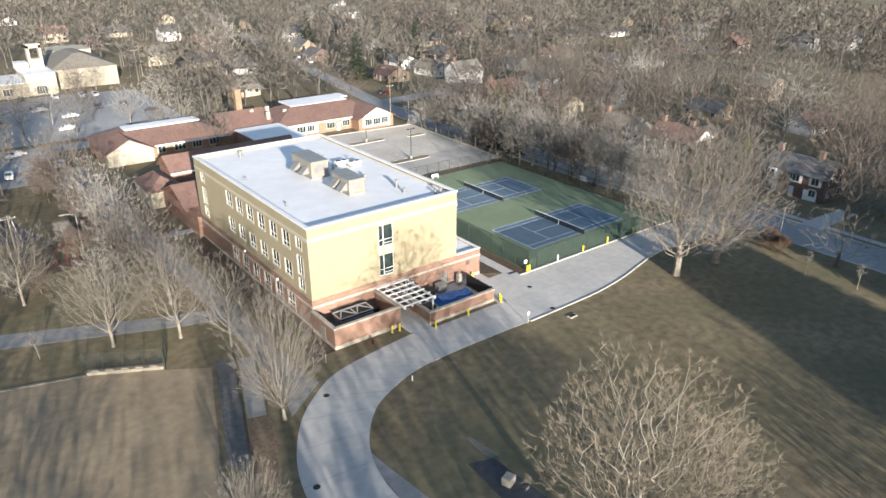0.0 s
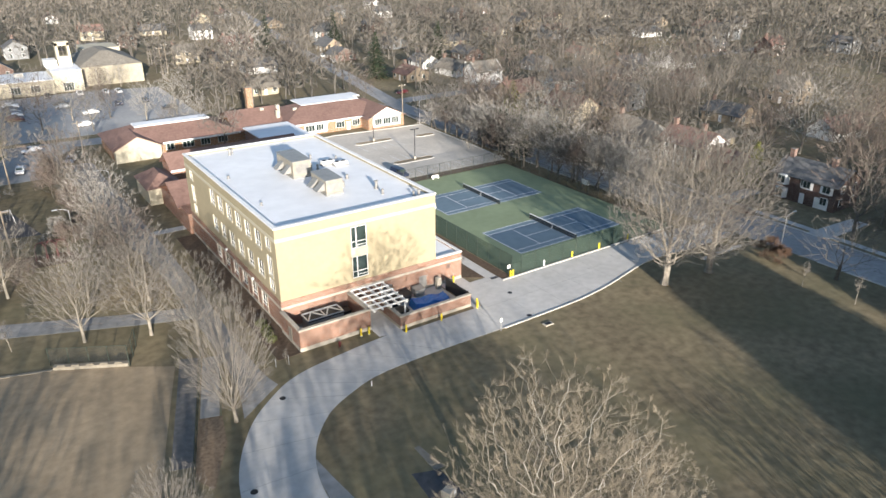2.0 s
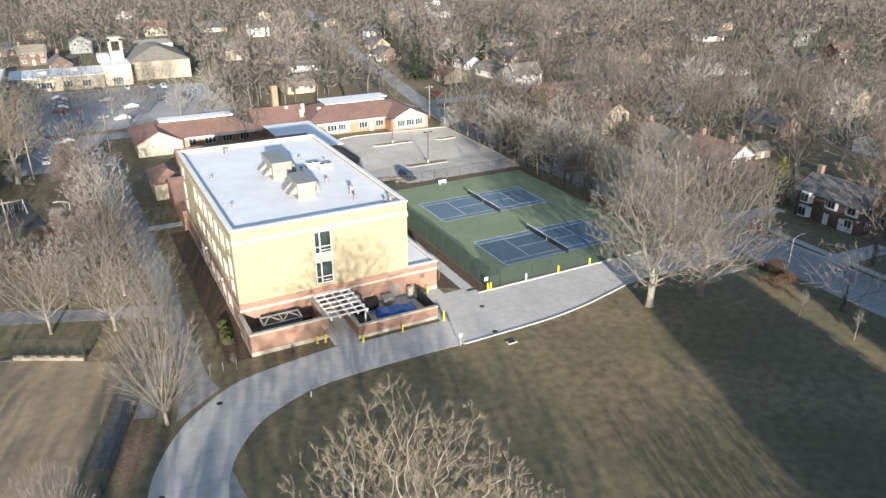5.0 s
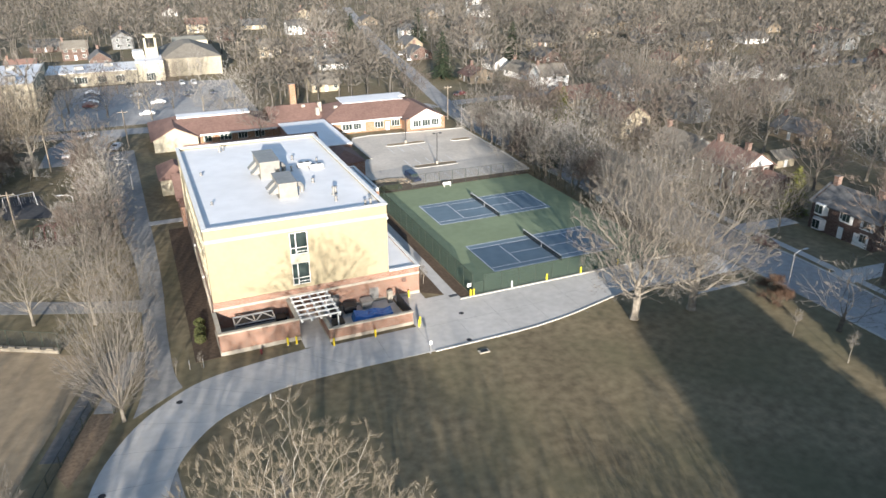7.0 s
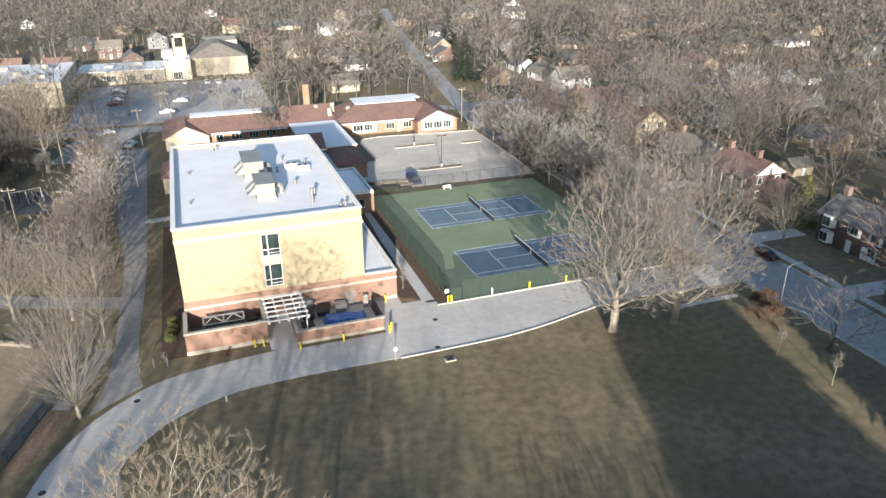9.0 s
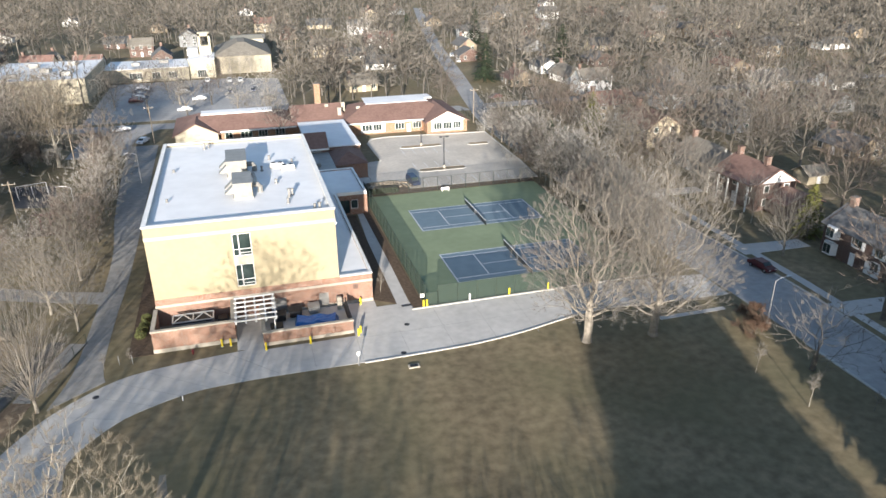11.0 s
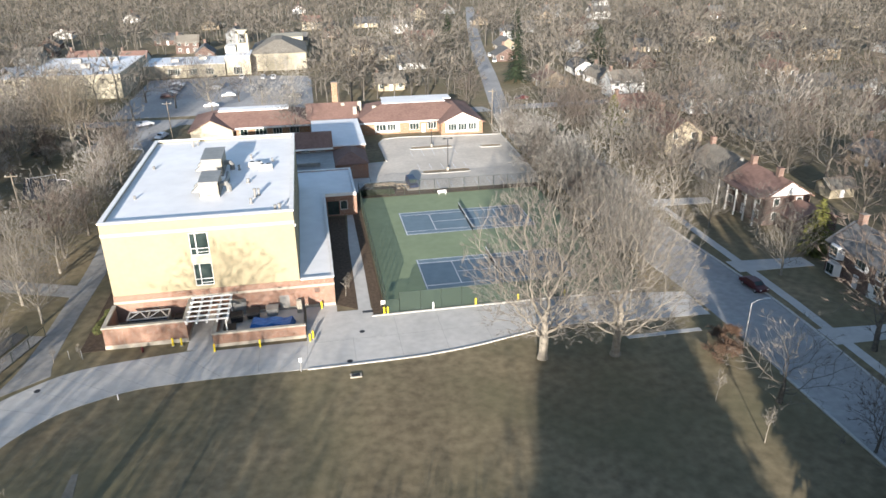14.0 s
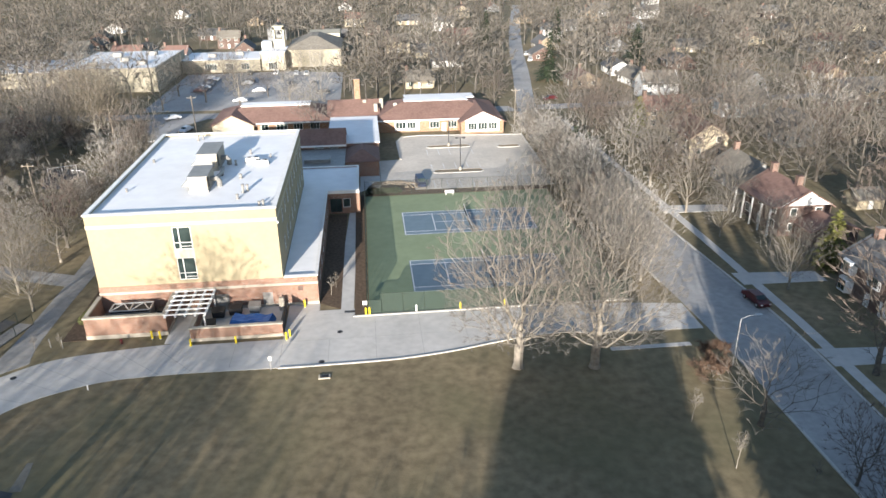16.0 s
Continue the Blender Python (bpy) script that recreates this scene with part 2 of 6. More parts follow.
# ---- mesh building ----
class Shape:
    """Gathers vertices and faces for one mesh."""

    def __init__(self):
        self.v, self.f = [], []

    def add(self, verts, faces):
        k = len(self.v)
        self.v += [tuple(p) for p in verts]
        self.f += [tuple(i + k for i in q) for q in faces]
        return self

    def box(self, x0, x1, y0, y1, z0, z1, c=0.0):
        if not c:
            return self.prism([(x0, y0), (x1, y0), (x1, y1), (x0, y1)], z0, z1)
        v = []
        for z, e in ((z0, 0), (z1 - c, 0), (z1, c)):
            v += [(x0 + e, y0 + e, z), (x1 - e, y0 + e, z), (x1 - e, y1 - e, z), (x0 + e, y1 - e, z)]
        f = [(3, 2, 1, 0), (8, 9, 10, 11)]
        for r in (0, 4):
            f += [(r + i, r + (i + 1) % 4, r + 4 + (i + 1) % 4, r + 4 + i) for i in range(4)]
        return self.add(v, f)

    def prism(self, poly, z0, z1):
        n = len(poly)
        area = sum(poly[i][0] * poly[(i + 1) % n][1] - poly[(i + 1) % n][0] * poly[i][1] for i in range(n))
        if area < 0:
            poly = poly[::-1]
        v = [(x, y, z0) for x, y in poly] + [(x, y, z1) for x, y in poly]
        f = [tuple(range(n - 1, -1, -1)), tuple(range(n, 2 * n))] + [(i, (i + 1) % n, n + (i + 1) % n, n + i) for i in range(n)]
        return self.add(v, f)

    def strip(self, left, right, z0, z1):
        n = len(left)
        v = [(x, y, z) for z in (z0, z1) for side_ in (left, right) for x, y in side_]
        d = (Vector(left[1]) - Vector(left[0])).cross(Vector(right[0]) - Vector(left[0]))
        f = []
        for i in range(n - 1):
            a, b, c, e = i, i + 1, n + i, n + i + 1
            f += [(2 * n + a, 2 * n + c, 2 * n + e, 2 * n + b), (a, b, e, c), (a, 2 * n + a, 2 * n + b, b), (c, e, 2 * n + e, 2 * n + c)]
        f += [(0, n, 3 * n, 2 * n), (n - 1, 3 * n - 1, 4 * n - 1, 2 * n - 1)]
        if d > 0:
            f = [q[::-1] for q in f]
        return self.add(v, f)

    def tube(self, pts, radii, sides=6, cap=True):
        pts = [Vector(p) for p in pts]
        v, f, n = [], [], len(pts)
        for i, p in enumerate(pts):
            d = (pts[min(i + 1, n - 1)] - pts[max(i - 1, 0)]).normalized()
            a = d.cross(Vector((0.31, 0.27, 0.91)) if abs(d.z) < 0.8 else Vector((1, 0.1, 0))).normalized()
            b = d.cross(a)
            for s in range(sides):
                w = 2 * math.pi * s / sides
                v.append(p + (a * math.cos(w) + b * math.sin(w)) * radii[i])
        for i in range(n - 1):
            for s in range(sides):
                t = (s + 1) % sides
                f.append((i * sides + s, i * sides + t, (i + 1) * sides + t, (i + 1) * sides + s))
        if cap:
            f += [tuple(range(sides - 1, -1, -1)), tuple((n - 1) * sides + s for s in range(sides))]
        return self.add(v, f)

    def cyl(self, x, y, z0, z1, r, sides=10, r1=None):
        return self.tube([(x, y, z0), (x, y, z1)], [r, r if r1 is None else r1], sides)

    def slope(self, a, b, c, d, t):
        """A slab of thickness t whose upper face is a, b, c, d (anticlockwise from above)."""
        top_ = [Vector(p) for p in (a, b, c, d)]
        low = [p - Vector((0, 0, t)) for p in top_]
        return self.add(low + top_, [(3, 2, 1, 0), (4, 5, 6, 7)] + [(i, (i + 1) % 4, 4 + (i + 1) % 4, 4 + i) for i in range(4)])

    def mesh(self, name, mat):
        me = bpy.data.meshes.new(name)
        me.from_pydata(self.v, [], self.f)
        me.materials.append(mat)
        me.update()
        return me


def part(name, shape, mat, parent, label=""):
    ob = new(name, shape.mesh(name, mat) if isinstance(shape, Shape) else shape)
    ob.parent = parent
    return tagged(ob, label)


def thing(name, label, category, group="", kind="", at=(0, 0, 0), turn=0):
    ob = new(name)
    ob.matrix_basis = pose(*at, 0, 0, turn)
    return tagged(ob, label, category, group, kind)


def structure(name, shape, mat, label="", category=""):
    return tagged(new(name, shape.mesh(name, mat)), label, category, "", "structure")


def spline(pts, n=8):
    """Catmull-Rom through plan points."""
    out = []
    for i in range(len(pts) - 1):
        p = [Vector(pts[max(0, min(len(pts) - 1, i + k))]) for k in (-1, 0, 1, 2)]
        for s in range(n):
            u = s / n
            q = 0.5 * ((2 * p[1]) + (p[2] - p[0]) * u + (2 * p[0] - 5 * p[1] + 4 * p[2] - p[3]) * u * u + (3 * p[1] - p[0] - 3 * p[2] + p[3]) * u ** 3)
            out.append((q.x, q.y))
    return out + [tuple(pts[-1])]


# ---- ground and pavements ----
g = Shape()
g.add([(-3000, -3000, 0), (3000, -3000, 0), (3000, 3000, 0), (-3000, 3000, 0)], [(0, 1, 2, 3)])
structure("ground", g, GROUND, "dormant brown and olive grass under bare trees", "ground")

outer = spline([(-57, -48), (-59.3, -36), (-58.3, -27), (-54.6, -19.6), (-50, -15.0), (-45.5, -12.5), (-38, -11.2), (-32, -10.6)], 6)
inner = spline([(-50, -48), (-51.9, -36), (-50.6, -28), (-46.6, -22.3), (-42, -19.6), (-37.5, -18.2), (-31, -17.8), (-26, -17.8)], 6)
drive = Shape().strip(outer, inner, -0.2, 0.03)
lower = [(-32, -17.8), (-18, -17.95), (-6, -17.8), (-1, -17.4), (4, -16.6), (9, -15.4), (14, -14.3), (19, -14.0), (25, -14.7), (37.4, -15.3)]
drive.prism([(-32.003, -10.6), (-26, -17.8)] + spline(lower[1:], 4) + [(37.4, -8.3), (30, -7.2), (21, -6.6), (-7.6, -6.35), (-8.8, -5.2), (-8.8, -4), (-13.7, -4), (-13.7, -1.9), (-18.0, -1.9), (-18.0, -11.2), (-29.9, -11.2), (-29.9, -1.9), (-33.3, -1.9), (-33.3, -10.4)], -0.2, 0.031)
structure("driveway", drive, CONCRETE, "pale concrete driveway curving past the building", "driveway")
joints = Shape()
for i in range(3, len(outer) - 2, 4):
    a, b = Vector((*outer[i], 0)), Vector((*inner[i], 0))
    d = (b - a).normalized().cross(Vector((0, 0, 1))) * 0.02
    joints.prism([(a - d)[:2], (b - d)[:2], (b + d)[:2], (a + d)[:2]], 0.0, 0.035)
for x in (-24, -18, -12, -6, 0, 6, 12, 18, 24, 30):
    joints.box(x - 0.02, x + 0.02, -14.2 if x > 8 else -17.2, -6.9 if x > -8 else -11.4, 0.0, 0.035)
for x0, x1, y in ((-17.9, 5, -11.9), (5, 36, -10.8), (-13.5, -9, -5.2)):
    joints.box(x0, x1, y - 0.02, y + 0.02, 0.0, 0.0355)
structure("driveway_joints", joints, material("joint_sealant", (0.30, 0.29, 0.27), (0.38, 0.37, 0.34), 2.0), "dark sealed joints in the concrete", "joint")
kerb = Shape()
low = spline([(-26, -17.8)] + lower[1:], 4)
kerb.strip(low[4:-4], [(x, y - 0.2) for x, y in low[4:-4]], -0.1, 0.14)
kerb.box(-7.8, 31, -6.4, -6.12, -0.1, 0.15)
kerb.box(-9.0, -7.8, -6.4, -6.12, -0.1, 0.15)
structure("kerb", kerb, KERB, "pale concrete kerb along the driveway", "kerb")

walks = Shape()
walks.prism([(-10.7, -4), (-8.9, -4), (-8.6, 20), (-7.9, 46), (-3.5, 50), (-3.5, 66), (-7.8, 66), (-7.8, 50), (-9.6, 40), (-10.5, 20)], -0.1, 0.034)
structure("walkway", walks, CONCRETE, "concrete walkway beside the tennis courts", "walkway")
svc_l = spline([(-54.4, -17.4), (-52.9, -10), (-52.6, 2), (-52.6, 18), (-53.2, 30), (-55, 46), (-57, 75), (-58, 100)], 5)
svc_r = spline([(-48.8, -13.2), (-49.5, -9), (-49.6, 2), (-49.3, 15), (-49.4, 30), (-49.8, 46), (-50.5, 75), (-51, 100)], 5)
structure("service_path", Shape().strip(svc_l, svc_r, -0.1, 0.026), material("grey_path", (0.26, 0.255, 0.24), (0.34, 0.33, 0.31), 1.0, 0.95, 0.2), "grey paved service path between trees and building", "path")
side = Shape().strip([(-140, 39), (-100, 29.5), (-78, 23), (-60, 15.2), (-52.5, 12.5)], [(-140, 34.5), (-100, 25), (-78, 18.6), (-60, 11.4), (-52.5, 8.6)], -0.1, 0.021)
structure("pavement", side, mats["grey_path"], "grey cross path in the park", "path")
structure("crosswalk_path", Shape().box(-50, -43.4, 43.5, 45.5, -0.1, 0.036), CONCRETE, "concrete path to the side door", "path")

road = Shape()
rl = spline([(38.2, -300), (38.2, -200), (38.2, -120), (38.2, -80), (38.2, -55), (38.2, -35), (38.0, -15), (36.2, 15), (36.0, 60), (36.8, 90), (40.5, 120), (51, 178), (62, 240), (80, 330), (110, 470)], 4)
rr = spline([(47.2, -300), (47.2, -200), (47.2, -120), (47.2, -80), (47.4, -55), (47.8, -35), (48.6, -15), (47, 15), (44.8, 60), (44.5, 90), (46.2, 118), (57, 176), (68, 238), (86, 328), (116, 468)], 4)
road.strip(rl, rr, -0.1, 0.02)
structure("road", road, ROAD, "grey asphalt residential street", "road")
road2 = Shape().strip([(-260, 128), (-100, 128), (-46, 124), (0, 122), (38, 121)], [(-260, 121), (-100, 121), (-46, 117), (0, 115.5), (40, 114)], -0.1, 0.022)
road2.strip([(47, 121.5), (120, 124), (260, 128)], [(46, 115), (120, 117.5), (260, 121)], -0.1, 0.022)
structure("cross_street", road2, ROAD, "grey asphalt cross street", "road")
rk = Shape()
rk.strip([(x - 0.3, y) for x, y in rl[:22]], rl[:22], -0.05, 0.14).strip([(x - 0.3, y) for x, y in rl[26:40]], rl[26:40], -0.05, 0.14).strip(rr[:40], [(x + 0.3, y) for x, y in rr[:40]], -0.05, 0.14)
structure("road_kerb", rk, KERB, "concrete kerbs of the street", "kerb")
sw = Shape().strip([(49.3, -300), (49.3, -40), (50.2, -15), (50.2, 15), (49.5, 60), (49, 100)], [(50.8, -300), (50.8, -40), (51.7, -15), (51.7, 15), (51, 60), (50.5, 100)], -0.05, 0.04)
for y in (-2, -24, 28):
    sw.prism([(49.0, y - 2), (62, y - 2.3), (62, y + 1), (49.0, y + 2)], -0.05, 0.046)
sw.box(23.5, 34, -19.2, -18.4, -0.05, 0.04)
structure("sidewalk", sw, CONCRETE, "concrete sidewalk and drive aprons", "sidewalk")

# parking lot
lot = Shape().prism([(-3.4, 46.2), (32.5, 45.6), (33.6, 58), (34.6, 86.8), (8, 89.2), (3.4, 88.2), (1.7, 84), (1.9, 68.2), (-3.4, 67.6)], -0.1, 0.025)
structure("parking_lot", lot, LOT, "worn tan-grey asphalt parking lot", "parking lot")
pk = Shape()
for i in range(9):
    x = 5 + 2.8 * i
    pk.box(x, x + 0.1, 46.6, 51.4, 0.0, 0.03)
for i in range(5):
    x = 8.4 + 2.75 * i
    pk.box(x, x + 0.1, 59.4, 64, 0.0, 0.03)
    pk.box(x, x + 0.1, 70.6, 75.6, 0.0, 0.03)
structure("bay_lines", pk, LINE, "faded white parking bay lines", "marking")


def island(x0, x1, y0, y1):
    t = thing("parking_island", "mulched parking island with a pale kerb", "island", "parking islands")
    r = (y1 - y0) / 2
    cy = (y0 + y1) / 2
    ring = lambda e: [(x1 - r + (r - e) * math.cos(a), cy + (r - e) * math.sin(a)) for a in np.linspace(-1.57, 1.57, 8)] + \
                     [(x0 + r + (r - e) * math.cos(a), cy + (r - e) * math.sin(a)) for a in np.linspace(1.57, 4.71, 8)]
    part("kerb", Shape().strip(ring(0) + ring(0)[:1], ring(0.3) + ring(0.3)[:1], -0.05, 0.16), KERB, t)
    part("mulch", Shape().prism(ring(0.28), -0.05, 0.12), DIRT, t)


island(8.3, 19.9, 56.2, 58.9)
island(8.6, 19.9, 76.6, 79.2)
island(26.2, 32.2, 75.0, 77.4)
lk = Shape().strip([(8, 89.2), (3.4, 88.2), (1.7, 84), (1.9, 68.2)], [(8, 89.6), (3.1, 88.6), (1.3, 84.2), (1.5, 68.2)], -0.05, 0.16)
lk.strip([(8, 89.2), (34.6, 86.8)], [(8, 89.6), (34.9, 87.1)], -0.05, 0.16).strip([(34.6, 86.8), (33.6, 58), (32.5, 45.6)], [(34.9, 87.1), (33.9, 58), (32.8, 45.6)], -0.05, 0.16)
structure("lot_kerb", lk, KERB, "concrete kerb around the parking lot", "kerb")

# planting strips
beds = Shape().box(-8.75, -7.1, -5.9, 44.0, -0.05, 0.06).box(-6.9, 31, 43.2, 45.4, -0.05, 0.06)
beds.prism([(-13.7, -1.9), (-10.7, -3.9), (-10.5, 18), (-10.3, 33.5), (-13.7, 33.5)], -0.05, 0.03)
beds.box(-46.8, -43.35, -8.3, 40, -0.05, 0.05)
structure("mulch_bed", beds, MULCH, "brown mulch strips beside paths and walls", "bed")

# ball field: turned square with its fence
FA = radians(-17.8)
fx, fy = Vector((math.cos(FA), math.sin(FA))), Vector((-math.sin(FA), math.cos(FA)))
F0 = Vector((-58.0, -2.2))


def field(u, v):
    p = F0 + fx * u + fy * v
    return (p.x, p.y)


structure("infield", Shape().prism([field(0, 0), field(0, -60), field(-70, -60), field(-70, 2.0), field(-23.7, 2.9), field(-14.5, 3.1), field(-5.6, 1.5)], -0.1, 0.02), DIRT, "bare brown clay of a ball field", "field")
# the shadow lying on this walk is put into its dark colour
WALK_SHADED = material("dark_walk_asphalt", (0.135, 0.128, 0.118), (0.19, 0.18, 0.165), 1.4, 0.95, 0.25)
structure("field_walk", Shape().prism([field(0.5, 1.5), field(2.7, 1.2), field(2.9, -20), field(0.7, -20)], -0.1, 0.026), WALK_SHADED, "asphalt walk beside the clay, coloured dark for shade", "path")
structure("backstop_path", Shape().prism([field(3.3, 1.0), field(5.4, 1.0), field(5.4, -12), field(3.3, -12)], -0.1, 0.024), mats["grey_path"], "narrow grey fenced lane", "path")
structure("leaf_litter", Shape().prism([field(3.2, -12.1), field(5.7, -12.1), field(6.2, -17), field(5.0, -24), field(3.2, -22), field(2.95, -16)], -0.1, 0.023), material("fallen_leaves", (0.15, 0.105, 0.068), (0.26, 0.19, 0.125), 2.6, 0.97, 0.6), "brown fallen leaves at the lane end", "leaves")
structure("field_edge", Shape().prism([field(-14.6, 3.15), field(-23.7, 2.95), field(-70, 2.05), field(-70, 2.5), field(-23.7, 3.4), field(-14.6, 3.55)], -0.1, 0.10), WORN, "low pale edging beside the clay", "edging")


def fence_run(name, a, b, h, bay, mat, label, group="", post_mat=POST, r=0.05):
    a, b = Vector((*a, 0)), Vector((*b, 0))
    t = thing(name, label, "fence", group)
    n = max(1, round((b - a).length / bay))
    d = (b - a).normalized()
    s = d.cross(Vector((0, 0, 1))) * 0.012
    for i in range(n + 1):
        p = a.lerp(b, i / n)
        part("post", Shape().cyl(p.x, p.y, 0, h, r, 6), post_mat, t)
    for z in (h - 0.03, 0.12):
        part("rail", Shape().tube([a + Vector((0, 0, z)), b + Vector((0, 0, z))], [0.03, 0.03], 5), post_mat, t)
    for i in range(n):
        p, q = a.lerp(b, i / n) + d * 0.06, a.lerp(b, (i + 1) / n) - d * 0.06
        sh = Shape()
        sh.prism([(p - s)[:2], (q - s)[:2], (q + s)[:2], (p + s)[:2]], 0.14, h - 0.05)
        part("panel", sh, mat, t)
    return t


fence_run("court_fence", (-6.9, -5.9), (-6.9, 43.0), 3.6, 3.05, FENCE, "tall green chain-link tennis court fence", "court fences")
fence_run("court_fence", (-6.9, 43.0), (30.7, 43.0), 3.2, 3.1, WIRE, "tall dark chain-link fence behind the courts", "court fences")
fence_run("court_fence", (30.7, 43.0), (30.7, -5.9), 3.2, 3.05, WIRE, "tall dark chain-link tennis court fence", "court fences")
fence_run("court_fence", (-5.0, -5.9), (30.7, -5.9), 3.2, 3.05, FENCE, "tall green chain-link fence along the driveway", "court fences")
fence_run("gate", (-6.9, -5.9), (-5.0, -5.9), 2.2, 1.9, FENCE, "green chain-link court gate")
fence_run("field_fence", field(3.1, 1.0), field(3.1, -30), 1.6, 3.0, WIRE, "low dark chain-link fence by the ball field", "field fences")
fence_run("field_fence", field(5.6, 1.0), field(5.6, -12), 1.6, 3.0, WIRE, "low dark chain-link fence by the narrow lane", "field fences")
fence_run("backstop", field(-15, 4.4), field(-5.6, 2.5), 2.6, 2.4, WIRE, "chain-link backstop fence at the clay edge", "field fences")
dug = thing("bench_wall", "low grey wall with pale seat blocks beside the clay", "wall")
part("wall", Shape().prism([field(-5.6, 1.6), field(-14.5, 3.2), field(-14.4, 3.9), field(-5.5, 2.3)], 0, 0.45), WORN, dug)
for i in range(5):
    a = 0.08 + 0.19 * i
    u0, u1 = -5.6 - 8.9 * a, -5.6 - 8.9 * (a + 0.1)
    v0, v1 = 1.7 + 1.6 * a, 1.7 + 1.6 * (a + 0.1)
    part("seat_block", Shape().prism([field(u0, v0), field(u1, v1), field(u1, v1 + 0.42), field(u0, v0 + 0.42)], 0.45, 0.62), WORN, dug)
fence_run("field_gate", field(-5.4, 1.5), field(-5.2, 6.5), 2.6, 2.4, WIRE, "chain-link side fence of the backstop", "field fences")
fence_run("lot_fence", (35.6, 47), (36.0, 112), 1.4, 3.0, WIRE, "dark chain-link fence beside the parking lot")

# ---- tennis courts ----
structure("court_surface", Shape().box(-6.75, 30.55, -5.75, 42.85, -0.1, 0.03), COURT_GREEN, "green acrylic tennis court surround", "court")


def tennis_court(y0):
    t = thing("tennis_court", "blue tennis court with white lines", "tennis court", "tennis courts", at=(0, y0, 0))
    part("playing_surface", Shape().box(-0.1, 23.87, -0.1, 11.07, 0.0, 0.034), COURT_BLUE, t)
    L, W, w = 23.77, 10.97, 0.11
    for x0, x1, ya, yb in ((0, L, 0, w), (0, L, W - w, W), (0, L, 1.37, 1.37 + w), (0, L, W - 1.37 - w, W - 1.37), (0, w, 0, W), (L - w, L, 0, W),
                           (5.485, 5.485 + w, 1.37, W - 1.37), (L - 5.485 - w, L - 5.485, 1.37, W - 1.37), (5.485, L - 5.485, W / 2 - w / 2, W / 2 + w / 2)):
        part("line", Shape().box(x0, x1, ya, yb, 0.03, 0.039 + 0.002 * (x1 - x0 < 1)), LINE, t)
    n = thing("tennis_net", "black tennis net with a white top band", "net", "tennis nets", at=(0, y0, 0))
    for y in (-0.915, W + 0.915):
        part("post", Shape().cyl(L / 2, y, 0.02, 1.1, 0.05, 8), POST, n)
    part("mesh", Shape().box(L / 2 - 0.01, L / 2 + 0.01, -0.86, W + 0.86, 0.06, 0.98), NET, n)
    part("band", Shape().box(L / 2 - 0.03, L / 2 + 0.03, -0.86, W + 0.86, 0.97, 1.06), LINE, n)
    part("centre_strap", Shape().box(L / 2 - 0.035, L / 2 + 0.035, W / 2 - 0.05, W / 2 + 0.05, 0.03, 0.98), LINE, n)


tennis_court(0)
tennis_court(21.93)
bench = thing("court_bench", "white bench at the back court fence", "bench", at=(10.2, 42.0, 0))
part("seat", Shape().box(-0.9, 0.9, -0.2, 0.2, 0.42, 0.5), WHITE, bench)
part("back", Shape().box(-0.9, 0.9, 0.18, 0.24, 0.5, 0.9), WHITE, bench)
for x in (-0.7, 0.7):
    part("leg", Shape().box(x - 0.05, x + 0.05, -0.18, 0.18, 0.03, 0.42), WHITE, bench)
sign = thing("court_sign", "small white sign panel on a post by the court gate", "sign", at=(-7.3, -5.6, 0))
part("post", Shape().cyl(0, 0, 0, 2.0, 0.04, 6), POST, sign)
part("panel", Shape().box(-0.3, 0.3, -0.06, -0.03, 1.4, 2.0), WHITE, sign)
sign = thing("notice_board", "white notice panel on the court fence", "sign", at=(32.3, 18, 0))
for y in (-0.9, 0.9):
    part("post", Shape().cyl(0, y, 0, 2.2, 0.05, 6), POST, sign)
part("panel", Shape().box(0.06, 0.12, -1.1, 1.1, 1.2, 2.3), WHITE, sign)


def bollard(x, y, mat=YELLOW, label="yellow steel bollard beside the driveway", h=1.15):
    t = thing("bollard", label, "bollard", "bollards", at=(x, y, 0))
    part("post", Shape().tube([(0, 0, 0), (0, 0, h - 0.06), (0, 0, h)], [0.13, 0.13, 0.07], 10), mat, t)
    part("base", Shape().cyl(0, 0, 0, 0.06, 0.2, 10), KERB, t)


for x, y in ((-35.2, -8.8), (-34.1, -9.0), (-29.7, -11.4), (-24.0, -11.5), (-17.6, -11.3), (-17.2, -10.6), (-7.2, -6.0), (-6.7, -6.0), (6.0, -6.0), (12.3, -6.0), (19.4, -6.0), (-15.8, -2.6)):
    bollard(x, y)
bollard(-0.2, -6.0, WHITE, "cream steel bollard beside the driveway")
bollard(24.9, -6.1, STONE, "weathered pale bollard beside the driveway")
for x, y in ((-49.4, -16.2), (-10.7, -10.2), (-12.8, -17.2), (-57.5, -29.0)):
    m = thing("manhole_cover", "dark iron manhole cover in the concrete", "manhole", "manhole covers", at=(x, y, 0))
    part("cover", Shape().cyl(0, 0, 0.0, 0.042, 0.38, 14), DARK, m)
grate = thing("drain_grate", "dark iron drain grate in the walkway", "drain", at=(-9.2, -4.8, 0))
for i in range(6):
    part("bar", Shape().box(-1.0, 1.0, -0.3 + 0.11 * i, -0.24 + 0.11 * i, 0.0, 0.045), DARK, grate)
sp = thing("sign_post", "white marker post at the driveway edge", "post", at=(-18.8, -18.3, 0))
part("post", Shape().cyl(0, 0, 0, 1.9, 0.05, 8), GALV, sp)
part("plate", Shape().box(-0.2, 0.2, -0.05, -0.02, 1.4, 1.95), WHITE, sp)

